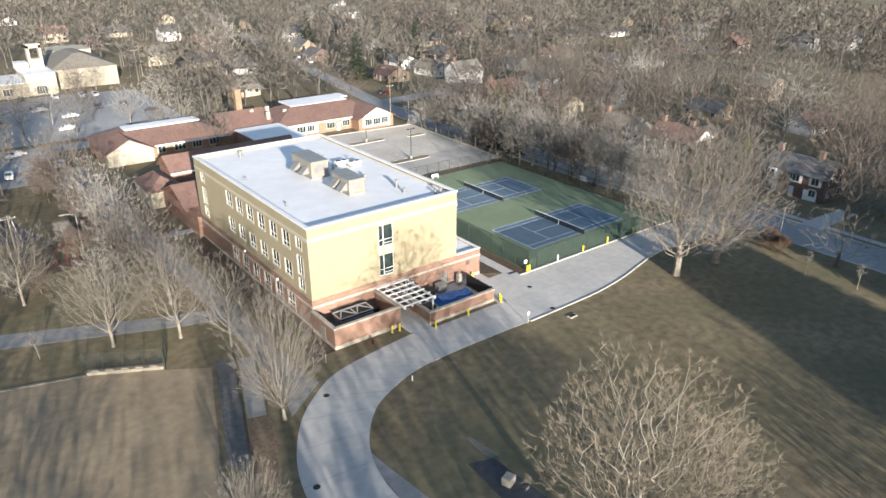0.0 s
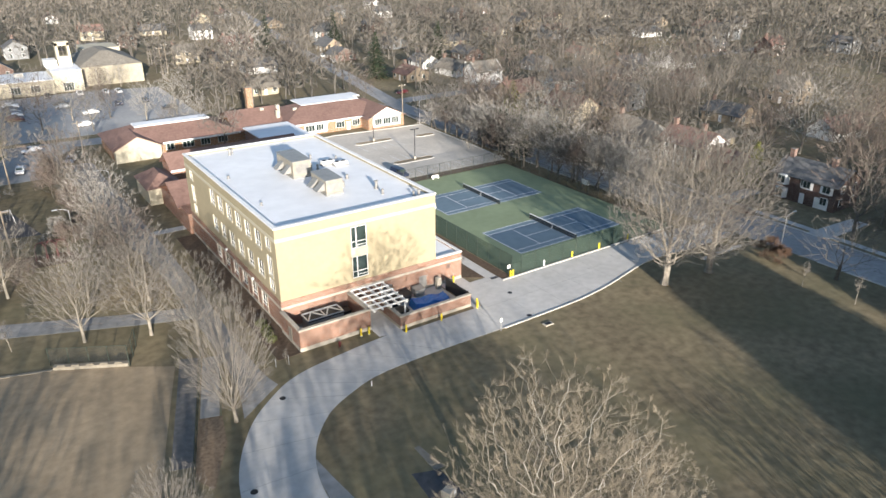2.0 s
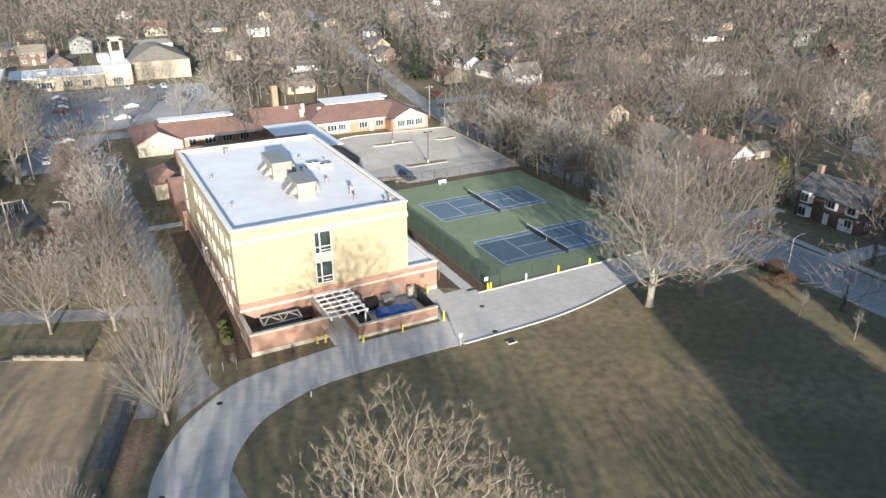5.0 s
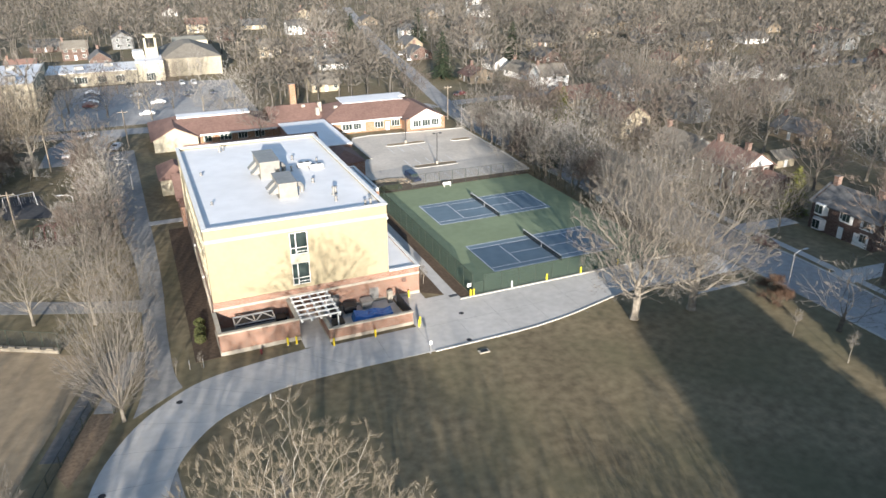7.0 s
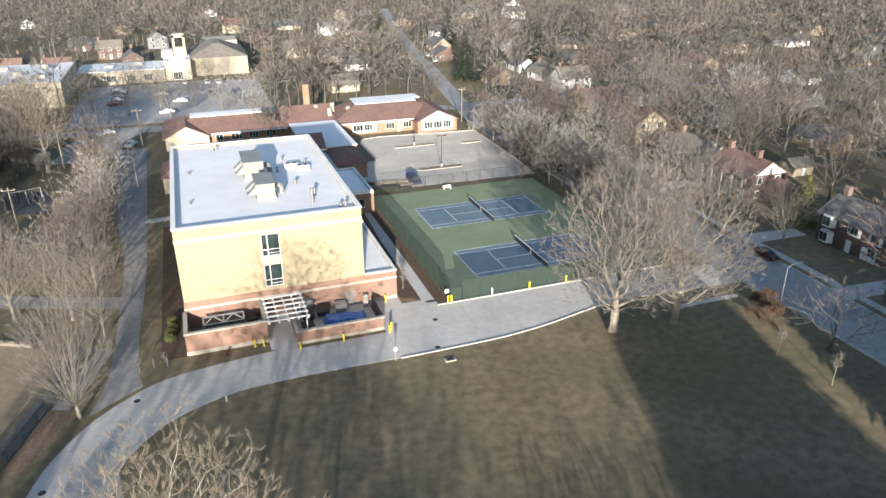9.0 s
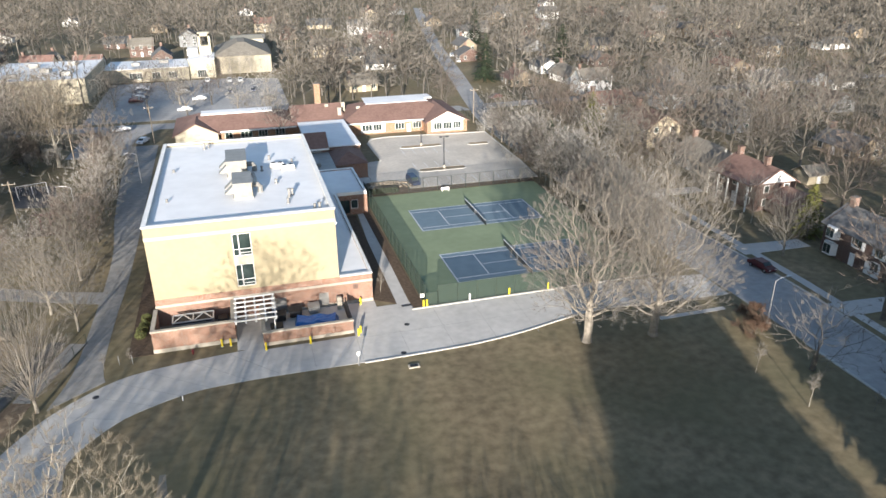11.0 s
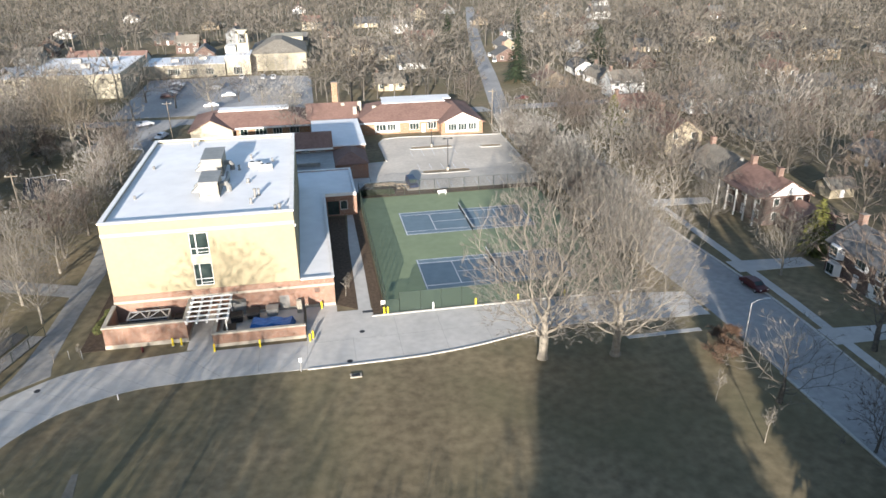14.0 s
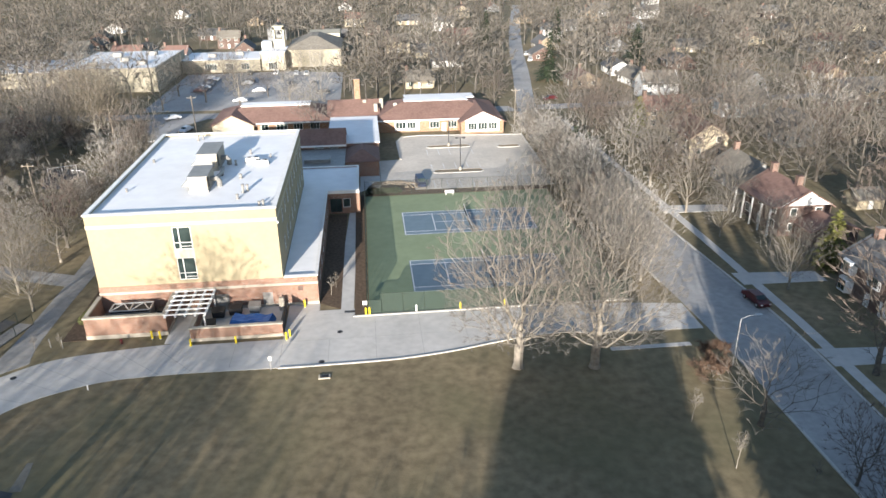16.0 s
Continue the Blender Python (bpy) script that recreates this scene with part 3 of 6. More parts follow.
# ---- main school building ----
X0, X1, Y0, Y1, TOP = -43.31, -18.52, -1.74, 40.29, 15.0


def wall_with_holes(shape, axis, pos, t, a0, a1, z0, z1, holes):
    """An upright wall along x (axis 'y') or along y (axis 'x') at pos, thickness t inwards (signed), with rectangular openings (a, b, z, z)."""
    us = sorted({a0, a1, *[h[0] for h in holes], *[h[1] for h in holes]})
    zs = sorted({z0, z1, *[h[2] for h in holes], *[h[3] for h in holes]})
    us, zs = [u for u in us if a0 <= u <= a1], [z for z in zs if z0 <= z <= z1]
    for j in range(len(zs) - 1):
        start = None
        for i in range(len(us)):
            solid = i < len(us) - 1 and not any(h[0] < (us[i] + us[i + 1]) / 2 < h[1] and h[2] < (zs[j] + zs[j + 1]) / 2 < h[3] for h in holes)
            if solid and start is None:
                start = us[i]
            if not solid and start is not None:
                lo, hi = min(pos, pos + t), max(pos, pos + t)
                shape.box(start, us[i], lo, hi, zs[j], zs[j + 1]) if axis == "y" else shape.box(lo, hi, start, us[i], zs[j], zs[j + 1])
                start = None
    return shape


def window_unit(parent, axis, pos, inward, a, b, z0, z1, nv=1, nh=1, frame_mat=WHITE, fw=0.09, name="window"):
    """Frame, mullions and pane set back in an opening."""
    w = new(name)
    w.parent = parent
    s = 1 if inward > 0 else -1
    lo, hi = sorted((pos + 0.06 * s, pos + 0.16 * s))
    put = (lambda sh, u0, u1, za, zb, e=0.0: sh.box(u0, u1, lo + e, hi - e, za, zb)) if axis == "y" else (lambda sh, u0, u1, za, zb, e=0.0: sh.box(lo + e, hi - e, u0, u1, za, zb))
    fr = Shape()
    put(fr, a, a + fw, z0, z1), put(fr, b - fw, b, z0, z1), put(fr, a + fw, b - fw, z0, z0 + fw), put(fr, a + fw, b - fw, z1 - fw, z1)
    for i in range(1, nv + 1):
        u = a + (b - a) * i / (nv + 1)
        put(fr, u - fw / 2, u + fw / 2, z0 + fw, z1 - fw)
    for i in range(1, nh + 1):
        z = z0 + (z1 - z0) * 0.3 * i
        put(fr, a + fw, b - fw, z - fw / 2, z + fw / 2, 0.002)
    part("frame", fr, frame_mat, w)
    pane = Shape()
    put(pane, a + fw / 2, b - fw / 2, z0 + fw / 2, z1 - fw / 2, 0.035)
    part("pane", pane, GLASS, w)
    return w


school = thing("school_building", "three-storey school with cream render above orange brick", "building")
front_holes = [(-32.45, -30.0, 9.5, 12.75), (-32.45, -30.0, 4.95, 8.25)]
left_up = []
for i in range(6):
    y = 3.8 + 4.06 * i
    left_up += [(y, y + 2.1, 10.3, 12.7), (y, y + 2.1, 5.9, 8.25)]
for y in (0.15, 35.9):
    left_up += [(y, y + 1.6, 11.3, 12.9), (y, y + 1.6, 7.3, 10.3), (y, y + 1.6, 5.1, 6.8)]
left_low = [(3.6 + 4.06 * i, 5.7 + 4.06 * i, 1.1, 3.3) for i in range(6)]
right_up = [(y, y + 2.1, z, z + 2.4) for y in [3.8 + 4.06 * i for i in range(9)] for z in (10.3, 5.9)]
ZB = 4.45
up = Shape()
wall_with_holes(up, "y", Y0, 0.35, X0, X1, ZB, 13.0, front_holes)
wall_with_holes(up, "x", X0, 0.35, Y0 + 0.35, Y1, ZB, 13.0, left_up)
wall_with_holes(up, "x", X1, -0.35, Y0 + 0.35, Y1, ZB, 13.0, right_up)
up.box(X0 + 0.35, X1 - 0.35, Y1 - 0.35, Y1, ZB, 13.0)
up.box(X0, X1, Y0, Y0 + 0.35, 13.5, TOP - 0.12).box(X0, X0 + 0.35, Y0 + 0.35, Y1, 13.5, TOP - 0.12).box(X1 - 0.35, X1, Y0 + 0.35, Y1, 13.5, TOP - 0.12).box(X0 + 0.35, X1 - 0.35, Y1 - 0.35, Y1, 13.5, TOP - 0.12)
part("render_wall", up, BEIGE, school, "smooth cream-yellow rendered upper walls")
band = Shape()
for z0, z1, e in ((13.0, 13.5, 0.05),):
    band.box(X0 - e, X1 + e, Y0 - e, Y0 + 0.35, z0, z1).box(X0 - e, X0 + 0.35, Y0 + 0.35, Y1, z0, z1).box(X1 - 0.35, X1 + e, Y0 + 0.35, Y1, z0, z1).box(X0 + 0.35, X1 - 0.35, Y1 - 0.35, Y1 + e, z0, z1)
part("render_band", band, BEIGE_LIGHT, school, "pale band below the parapet")
lowb = Shape()
low_front = [(-21.6, -20.2, 0.1, 2.3), (-28.2, -26.2, 0.1, 2.4)]
for z0, z1 in ((0.0, 3.25), (3.6, ZB)):
    wall_with_holes(lowb, "y", Y0 - 0.06, 0.4, X0 - 0.06, -13.8, z0, z1, low_front if z0 == 0 else [])
    wall_with_holes(lowb, "x", X0 - 0.06, 0.4, Y0 + 0.34, Y1, z0, z1, [(a, b, max(c, z0), min(d, z1)) for a, b, c, d in left_low if d > z0 and c < z1])
part("brick_wall", lowb, BRICK, school, "orange-red brick ground-floor walls")
st = Shape().box(X0 - 0.12, -13.75, Y0 - 0.12, Y0 + 0.3, 3.25, 3.6)
wall_with_holes(st, "x", X0 - 0.12, 0.4, Y0 + 0.3, Y1, 3.25, 3.6, [(a, b, 3.25, 3.3) for a, b, c, d in left_low])
st.box(X0 - 0.1, -13.77, Y0 - 0.1, Y0 - 0.06, 0, 0.45).box(X0 - 0.1, X0 - 0.06, Y0, Y1, 0, 0.45)
part("stone_course", st, STONE, school, "pale limestone courses in the brick")
for a, b, c, d in left_low:
    for u in (a - 0.16, b):
        part("stone_surround", Shape().box(X0 - 0.13, X0 - 0.062, u, u + 0.16, 0.45, 3.25), STONE, school)
cope = Shape()
cope.box(X0 - 0.12, X1 + 0.12, Y0 - 0.12, Y0 + 0.5, TOP - 0.12, TOP + 0.06).box(X0 - 0.12, X1 + 0.12, Y1 - 0.5, Y1 + 0.12, TOP - 0.12, TOP + 0.06)
cope.box(X0 - 0.12, X0 + 0.5, Y0 + 0.5, Y1 - 0.5, TOP - 0.12, TOP + 0.06).box(X1 - 0.5, X1 + 0.12, Y0 + 0.5, Y1 - 0.5, TOP - 0.12, TOP + 0.06)
part("parapet_coping", cope, WHITE, school, "white metal parapet coping")
part("roof", Shape().box(X0 + 0.35, X1 - 0.35, Y0 + 0.35, Y1 - 0.35, 14.1, 14.5), MEMBRANE, school, "bright white membrane roof")
for a, b, z0, z1 in front_holes:
    w = window_unit(school, "y", Y0, 1, a, b, z0, z1, 0, 1)
    fr = Shape().box(a + 0.75, a + 0.87, Y0 + 0.05, Y0 + 0.17, z0 + 0.09, z1 - 0.09).box(a + 0.85, b - 0.09, Y0 + 0.055, Y0 + 0.165, z0 + 0.4, z0 + 0.47)
    part("mullion", fr, WHITE, w)
part("spandrel", Shape().box(-32.55, -29.9, Y0 - 0.03, Y0 - 0.002, 8.25, 9.5), BEIGE_LIGHT, school)
for a, b, z0, z1 in left_up:
    window_unit(school, "x", X0, 1, a, b, z0, z1, 1, 1 if b - a > 1.8 else 0)
    part("sill", Shape().box(X0 - 0.1, X0 - 0.001, a - 0.12, b + 0.12, z0 - 0.14, z0), BEIGE_LIGHT, school)
    for u in (a - 0.2, b):
        part("window_surround", Shape().box(X0 - 0.04, X0 - 0.001, u, u + 0.2, z0, z1), BEIGE_LIGHT, school)
for a, b, z0, z1 in left_low:
    window_unit(school, "x", X0 - 0.06, 1, a, b, z0, z1, 1, 1)
for a, b, z0, z1 in right_up:
    window_unit(school, "x", X1, -1, a, b, z0, z1, 1, 1)
for a, b, z0, z1 in low_front:
    part("door", Shape().box(a, b, Y0 + 0.05, Y0 + 0.15, z0, z1), METAL, school, "grey steel service door")
for x, y, z in ((X1 + 0.05, Y0 + 0.2, 12.6), (X0 - 0.2, 20.5, 4.0), (X0 - 0.2, 8.8, 3.6)):
    part("wall_light", Shape().box(x - 0.15, x + 0.15, y - 0.15, y + 0.15, z, z + 0.3), WHITE, school)
part("wall_vent", Shape().box(-16.6, -15.9, Y0 - 0.1, Y0 - 0.061, 2.3, 3.0), DARK_BRICK, school, "small red louvre")

# one-storey annex along the courts
annex = thing("annex", "one-storey annex with a white flat roof", "building")
AX = [(-18.5, -1.34), (-13.8, -1.34), (-13.8, 34.2), (-8.0, 34.2), (-8.0, 50), (-20, 50), (-20, 40.3), (-18.5, 40.3)]
part("roof", Shape().prism([(-18.5, -1.2), (-14.1, -1.2), (-14.1, 34.5), (-8.3, 34.5), (-8.3, 49.7), (-20, 49.7), (-20, 40.6), (-18.5, 40.6)], 4.0, 4.3), MEMBRANE, annex, "white membrane roof")
aw = Shape()
wall_with_holes(aw, "x", -13.8, -0.35, Y0 + 0.34, 34.2, 0, 4.45, [(y, y + 1.8, 1.0, 3.0) for y in range(3, 32, 5)])
wall_with_holes(aw, "y", 34.2, 0.35, -13.8, -8.0, 0, 4.45, [(-13.4, -11.2, 0.3, 3.0), (-11.0, -9.6, 1.2, 3.0)])
wall_with_holes(aw, "x", -8.0, -0.35, 34.55, 50, 0, 4.45, [(39, 41, 0.1, 2.6)])
aw.box(-20, -8.35, 49.65, 50, 0, 4.45)
part("wall", aw, BRICK, annex, "orange brick walls")
for y in range(3, 32, 5):
    window_unit(annex, "x", -13.8, -1, y, y + 1.8, 1.0, 3.0, 1, 0)
window_unit(annex, "y", 34.2, 1, -13.4, -11.2, 0.3, 3.0, 1, 0, DARK)
window_unit(annex, "y", 34.2, 1, -11.0, -9.6, 1.2, 3.0, 0, 0)
window_unit(annex, "x", -8.0, -1, 39, 41, 0.1, 2.6, 1, 0)
fc = Shape().box(-18.4, -13.7, -1.84, -1.3, ZB, 4.62).box(-14.15, -13.7, -1.3, 34.1, ZB, 4.62).box(-14.15, -7.9, 34.1, 34.55, 4.0, 4.62).box(-8.35, -7.9, 34.55, 50.1, 4.0, 4.62).box(-20, -8.35, 49.65, 50.1, ZB, 4.62)
part("fascia", fc, WHITE, annex, "white metal fascia")
part("corner_pier", Shape().box(-8.6, -7.85, 34.05, 34.8, 0, 4.0), BRICK, annex)

# roof plant
def roof_unit(x, y, w, d, h):
    t = thing("air_handler", "tan rooftop air handler with a sloping hood", "air handler", "rooftop plant", at=(x, y, 14.5))
    part("kerb", Shape().box(-w / 2 - 0.1, w / 2 + 0.1, -d / 2 - 0.1, d / 2 + 0.1, 0, 0.35), METAL, t)
    part("casing", Shape().box(-w / 2, w / 2, -d / 2, d / 2, 0.35, h, 0.06), DUCT, t)
    part("roof_cap", Shape().slope((-w / 2 - 0.1, -d / 2 - 0.1, h + 0.10), (w / 2 + 0.1, -d / 2 - 0.1, h + 0.10), (w / 2 + 0.1, d / 2 + 0.1, h + 0.22), (-w / 2 - 0.1, d / 2 + 0.1, h + 0.22), 0.12), METAL, t)
    for yy in (-d * 0.25, d * 0.2):
        part("hood", Shape().add([(-w / 2 - 1.3, yy - 0.7, 0.7), (-w / 2, yy - 0.7, 0.7), (-w / 2, yy - 0.7, 1.9), (-w / 2 - 1.3, yy + 0.7, 0.7), (-w / 2, yy + 0.7, 0.7), (-w / 2, yy + 0.7, 1.9)], [(0, 1, 2), (5, 4, 3), (0, 2, 5, 3), (0, 3, 4, 1), (1, 4, 5, 2)]), METAL, t)
    part("duct", Shape().tube([(w / 2, 0, 1.2), (w / 2 + 0.9, 0, 1.2), (w / 2 + 1.2, 0, 0.8), (w / 2 + 1.2, 0, 0)], [0.4] * 4, 8), METAL, t)
    part("access_door", Shape().box(w / 2, w / 2 + 0.04, -d / 2 + 0.4, -d / 2 + 1.3, 0.6, h - 0.3), DARK, t)
    part("grille", Shape().box(-w / 2 + 0.4, w / 2 - 0.4, -d / 2 - 0.03, -d / 2, 0.7, h - 0.4), METAL, t)


roof_unit(-30.9, 20.8, 3.0, 6.6, 2.7)
roof_unit(-30.3, 9.8, 2.6, 5.2, 2.3)
pipe = thing("roof_pipe", "grey pipework between the rooftop units", "pipe", at=(0, 0, 14.5))
part("pipe", Shape().tube([(-28.6, 12.6, 0.5), (-28.4, 15, 0.5), (-28.6, 17.4, 0.5)], [0.3] * 3, 8), METAL, pipe)
part("support", Shape().box(-28.8, -28.2, 14.6, 15.2, 0, 0.3), DARK, pipe)
for x, y, h, r in ((-23.9, 6.3, 1.3, 0.3), (-24.3, 3.6, 0.7, 0.25), (-20.3, -0.1, 1.0, 0.3), (-36.3, 36.6, 1.1, 0.3), (-35.6, 37.4, 0.8, 0.2), (-25.3, 13.2, 0.6, 0.3), (-27.1, 20.2, 0.8, 0.25), (-20.9, 0.4, 0.6, 0.25), (-23.4, 7.0, 1.0, 0.25), (-40.9, 9, 0.35, 0.2), (-40.8, 23.7, 0.35, 0.25), (-22.0, 24.0, 0.5, 0.2), (-25.6, 26.5, 0.7, 0.25)):
    h, r = h * 0.85, r * 0.62
    v = thing("roof_vent", "grey metal roof vent on the white roof", "vent", "roof vents", at=(x, y, 14.5))
    part("flashing", Shape().cyl(0, 0, 0, 0.12, r * 1.7, 10), METAL, v)
    part("flue", Shape().cyl(0, 0, 0.1, h, r, 10), METAL, v)
    part("cap", Shape().tube([(0, 0, h), (0, 0, h + 0.12), (0, 0, h + 0.22)], [r * 1.5, r * 1.5, r * 0.4], 10), METAL, v)
for x, y in ((-24.6, 21.8), (-23.0, 20.2)):
    c = thing("condenser", "low pale rooftop condenser", "condenser", "rooftop condensers", at=(x, y, 14.5))
    part("frame", Shape().box(-1.2, 1.2, -0.6, 0.6, 0, 0.25), METAL, c)
    part("casing", Shape().box(-1.1, 1.1, -0.5, 0.5, 0.25, 0.75, 0.05), WHITE, c)
    for i in (-0.55, 0.55):
        part("fan", Shape().cyl(i, 0, 0.74, 0.8, 0.36, 12), DARK, c)


# ---- walled yards in front ----
def yard_wall(name, label, runs, h, base):
    t = thing(name, label, "wall", "yard walls")
    for x0, x1, y0, y1 in runs:
        part("wall", Shape().box(x0, x1, y0, y1, base, h - 0.2), BRICK, t)
        part("base", Shape().box(x0 - 0.05, x1 + 0.05, y0 - 0.05, y1 + 0.05, 0, base), STONE, t)
        part("coping", Shape().box(x0 - 0.1, x1 + 0.1, y0 - 0.1, y1 + 0.1, h - 0.2, h, 0.03), STONE, t)
    return t


yl = yard_wall("yard_wall", "brick yard wall with pale stone coping", [(-43.6, -33.3, -8.1, -7.75), (-43.6, -43.25, -7.74, -1.95), (-33.65, -33.3, -7.74, -1.95)], 3.2, 0.55)
part("yard_door", Shape().box(-43.66, -43.61, -5.6, -4.4, 0.1, 2.3), DUCT, yl, "beige steel yard door")
yard_wall("yard_wall", "low brick yard wall with pale stone coping", [(-29.9, -18.1, -10.3, -9.95), (-29.9, -29.55, -9.94, -1.95)], 2.05, 0.45)
gate = thing("yard_gate", "dark solid yard gate beside the brick wall", "gate")
part("leaf", Shape().box(-18.25, -18.12, -9.9, -4.0, 0.2, 2.1), DARK, gate)
for y in (-9.7, -6.8, -4.1):
    part("post", Shape().cyl(-18.18, y, 0, 2.3, 0.08, 8), DARK, gate)
structure("yard_floor", Shape().box(-43.25, -33.65, -7.74, -1.9, -0.1, 0.05).box(-29.5, -18.3, -9.9, -1.9, -0.1, 0.05), CONCRETE, "concrete yard floor", "floor")
per = thing("pergola", "white steel pergola over the service entry", "pergola")
for i in range(5):
    x = -33.2 + i * 1.27
    part("beam", Shape().box(x, x + 0.22, -9.0, -1.9, 3.0, 3.28), WHITE, per)
for i in range(6):
    y = -8.9 + i * 1.34
    part("slat", Shape().box(-33.3, -27.8, y, y + 0.18, 3.28, 3.44), WHITE, per)
for x, y in ((-28.3, -8.8), (-28.3, -2.2)):
    part("post", Shape().box(x, x + 0.16, y, y + 0.16, 0.03, 3.0), WHITE, per)
gen = thing("generator", "pale grey generator housing with a braced top frame", "generator", at=(-38.6, -4.4, 0.05))
part("skid", Shape().box(-2.7, 2.7, -1.2, 1.2, 0, 0.3), DARK, gen)
part("housing", Shape().box(-2.6, 2.6, -1.1, 1.1, 0.3, 2.2, 0.05), METAL, gen)
for a, b in (((-2.6, -1.1), (2.6, -1.1)), ((-2.6, 1.1), (2.6, 1.1)), ((-2.6, -1.1), (-2.6, 1.1)), ((2.6, -1.1), (2.6, 1.1)), ((0, -1.1), (0, 1.1)), ((-2.6, -1.1), (-1.3, 1.1)), ((-1.3, 1.1), (0, -1.1)), ((0, -1.1), (1.3, 1.1)), ((1.3, 1.1), (2.6, -1.1))):
    part("brace", Shape().tube([(*a, 2.55), (*b, 2.55)], [0.1, 0.1], 4), GALV, gen)
part("fan_deck", Shape().box(-2.5, 2.5, -1.0, 1.0, 2.2, 2.42), DARK, gen)
tr = thing("transformer", "dark grey transformer cabinet in the walled yard", "transformer", at=(-34.9, -3.4, 0.05))
part("cabinet", Shape().box(-0.7, 0.7, -0.7, 0.7, 0, 1.5, 0.05), DARK, tr)
tarp = thing("covered_pile", "blue tarp over stacked goods in the yard", "tarp", at=(-22.6, -6.4, 0.05), turn=-8)
tb = Shape()
rnd = random.Random(3)
nx, ny = 16, 8
tb.add([(-3 + 6 * i / nx, -1.3 + 2.6 * j / ny, 0.0 if i in (0, nx) or j in (0, ny) else 0.85 + 0.14 * math.sin(i * 0.9) + 0.1 * rnd.random()) for j in range(ny + 1) for i in range(nx + 1)],
       [(j * (nx + 1) + i, j * (nx + 1) + i + 1, (j + 1) * (nx + 1) + i + 1, (j + 1) * (nx + 1) + i) for j in range(ny) for i in range(nx)])
part("sheet", tb, BLUE_TARP, tarp)
for x, y, w, m, lab in ((-27.4, -4.2, 1.7, DARK, "dark wheeled waste bin in the yard"), (-25.2, -3.6, 1.8, DARK, "dark wheeled waste bin in the yard"), (-22.6, -3.2, 1.6, METAL, "grey wheeled waste bin in the yard"), (-28.0, -7.6, 1.6, DARK, "dark wheeled waste bin in the yard")):
    b = thing("waste_bin", lab, "bin", "waste bins", at=(x, y, 0.05))
    part("body", Shape().add([(-w / 2 + 0.1, -0.45, 0.15), (w / 2 - 0.1, -0.45, 0.15), (w / 2 - 0.1, 0.45, 0.15), (-w / 2 + 0.1, 0.45, 0.15), (-w / 2, -0.6, 1.2), (w / 2, -0.6, 1.2), (w / 2, 0.6, 1.2), (-w / 2, 0.6, 1.2)], [(3, 2, 1, 0), (4, 5, 6, 7), (0, 1, 5, 4), (1, 2, 6, 5), (2, 3, 7, 6), (3, 0, 4, 7)]), m, b)
    part("lid", Shape().slope((-w / 2 - 0.04, -0.65, 1.24), (w / 2 + 0.04, -0.65, 1.24), (w / 2 + 0.04, 0.65, 1.42), (-w / 2 - 0.04, 0.65, 1.42), 0.06), m, b)
    for xx in (-w / 2 + 0.25, w / 2 - 0.25):
        part("wheel", Shape().tube([(xx - 0.05, 0, 0.1), (xx + 0.05, 0, 0.1)], [0.1, 0.1], 8), BLACK, b)
cab = thing("utility_cabinet", "cream electrical cabinet by the yard gate", "cabinet", at=(-18.9, -3.0, 0.05))
part("cabinet", Shape().box(-0.35, 0.35, -0.3, 0.3, 0, 1.9, 0.04), STONE, cab)


# ---- older one-storey school behind ----
def gable_roof(x0, x1, y0, y1, z, zr, along, over=0.5, t=0.18):
    """Two sloping slabs; along: the ridge's axis."""
    s = Shape()
    if along == "y":
        m, k = (x0 + x1) / 2, (zr - z) / ((x1 - x0) / 2)
        s.slope((x0 - over, y0 - over, z - over * k), (m, y0 - over, zr), (m, y1 + over, zr), (x0 - over, y1 + over, z - over * k), t)
        s.slope((m, y0 - over, zr), (x1 + over, y0 - over, z - over * k), (x1 + over, y1 + over, z - over * k), (m, y1 + over, zr), t)
    else:
        m, k = (y0 + y1) / 2, (zr - z) / ((y1 - y0) / 2)
        s.slope((x0 - over, y0 - over, z - over * k), (x1 + over, y0 - over, z - over * k), (x1 + over, m, zr), (x0 - over, m, zr), t)
        s.slope((x0 - over, m, zr), (x1 + over, m, zr), (x1 + over, y1 + over, z - over * k), (x0 - over, y1 + over, z - over * k), t)
    return s


def gable_end(shape, along, pos, thick, a0, a1, z, zr):
    m = (a0 + a1) / 2
    p = [(a0, z), (a1, z), (m, zr)]
    v = [(u, pos + e, w) if along == "y" else (pos + e, u, w) for e in (0, thick) for u, w in p]
    return shape.add(v, [(0, 1, 2), (5, 4, 3), (0, 3, 4, 1), (1, 4, 5, 2), (2, 5, 3, 0)])


def hip_roof(x0, x1, y0, y1, z, zt, inset, over=0.6):
    """A hipped roof cut off flat at zt."""
    o = over
    lo = [(x0 - o, y0 - o, z), (x1 + o, y0 - o, z), (x1 + o, y1 + o, z), (x0 - o, y1 + o, z)]
    hi = [(x0 + inset, y0 + inset, zt), (x1 - inset, y0 + inset, zt), (x1 - inset, y1 - inset, zt), (x0 + inset, y1 - inset, zt)]
    return Shape().add(lo + hi, [(3, 2, 1, 0), (4, 5, 6, 7)] + [(i, (i + 1) % 4, 4 + (i + 1) % 4, 4 + i) for i in range(4)])


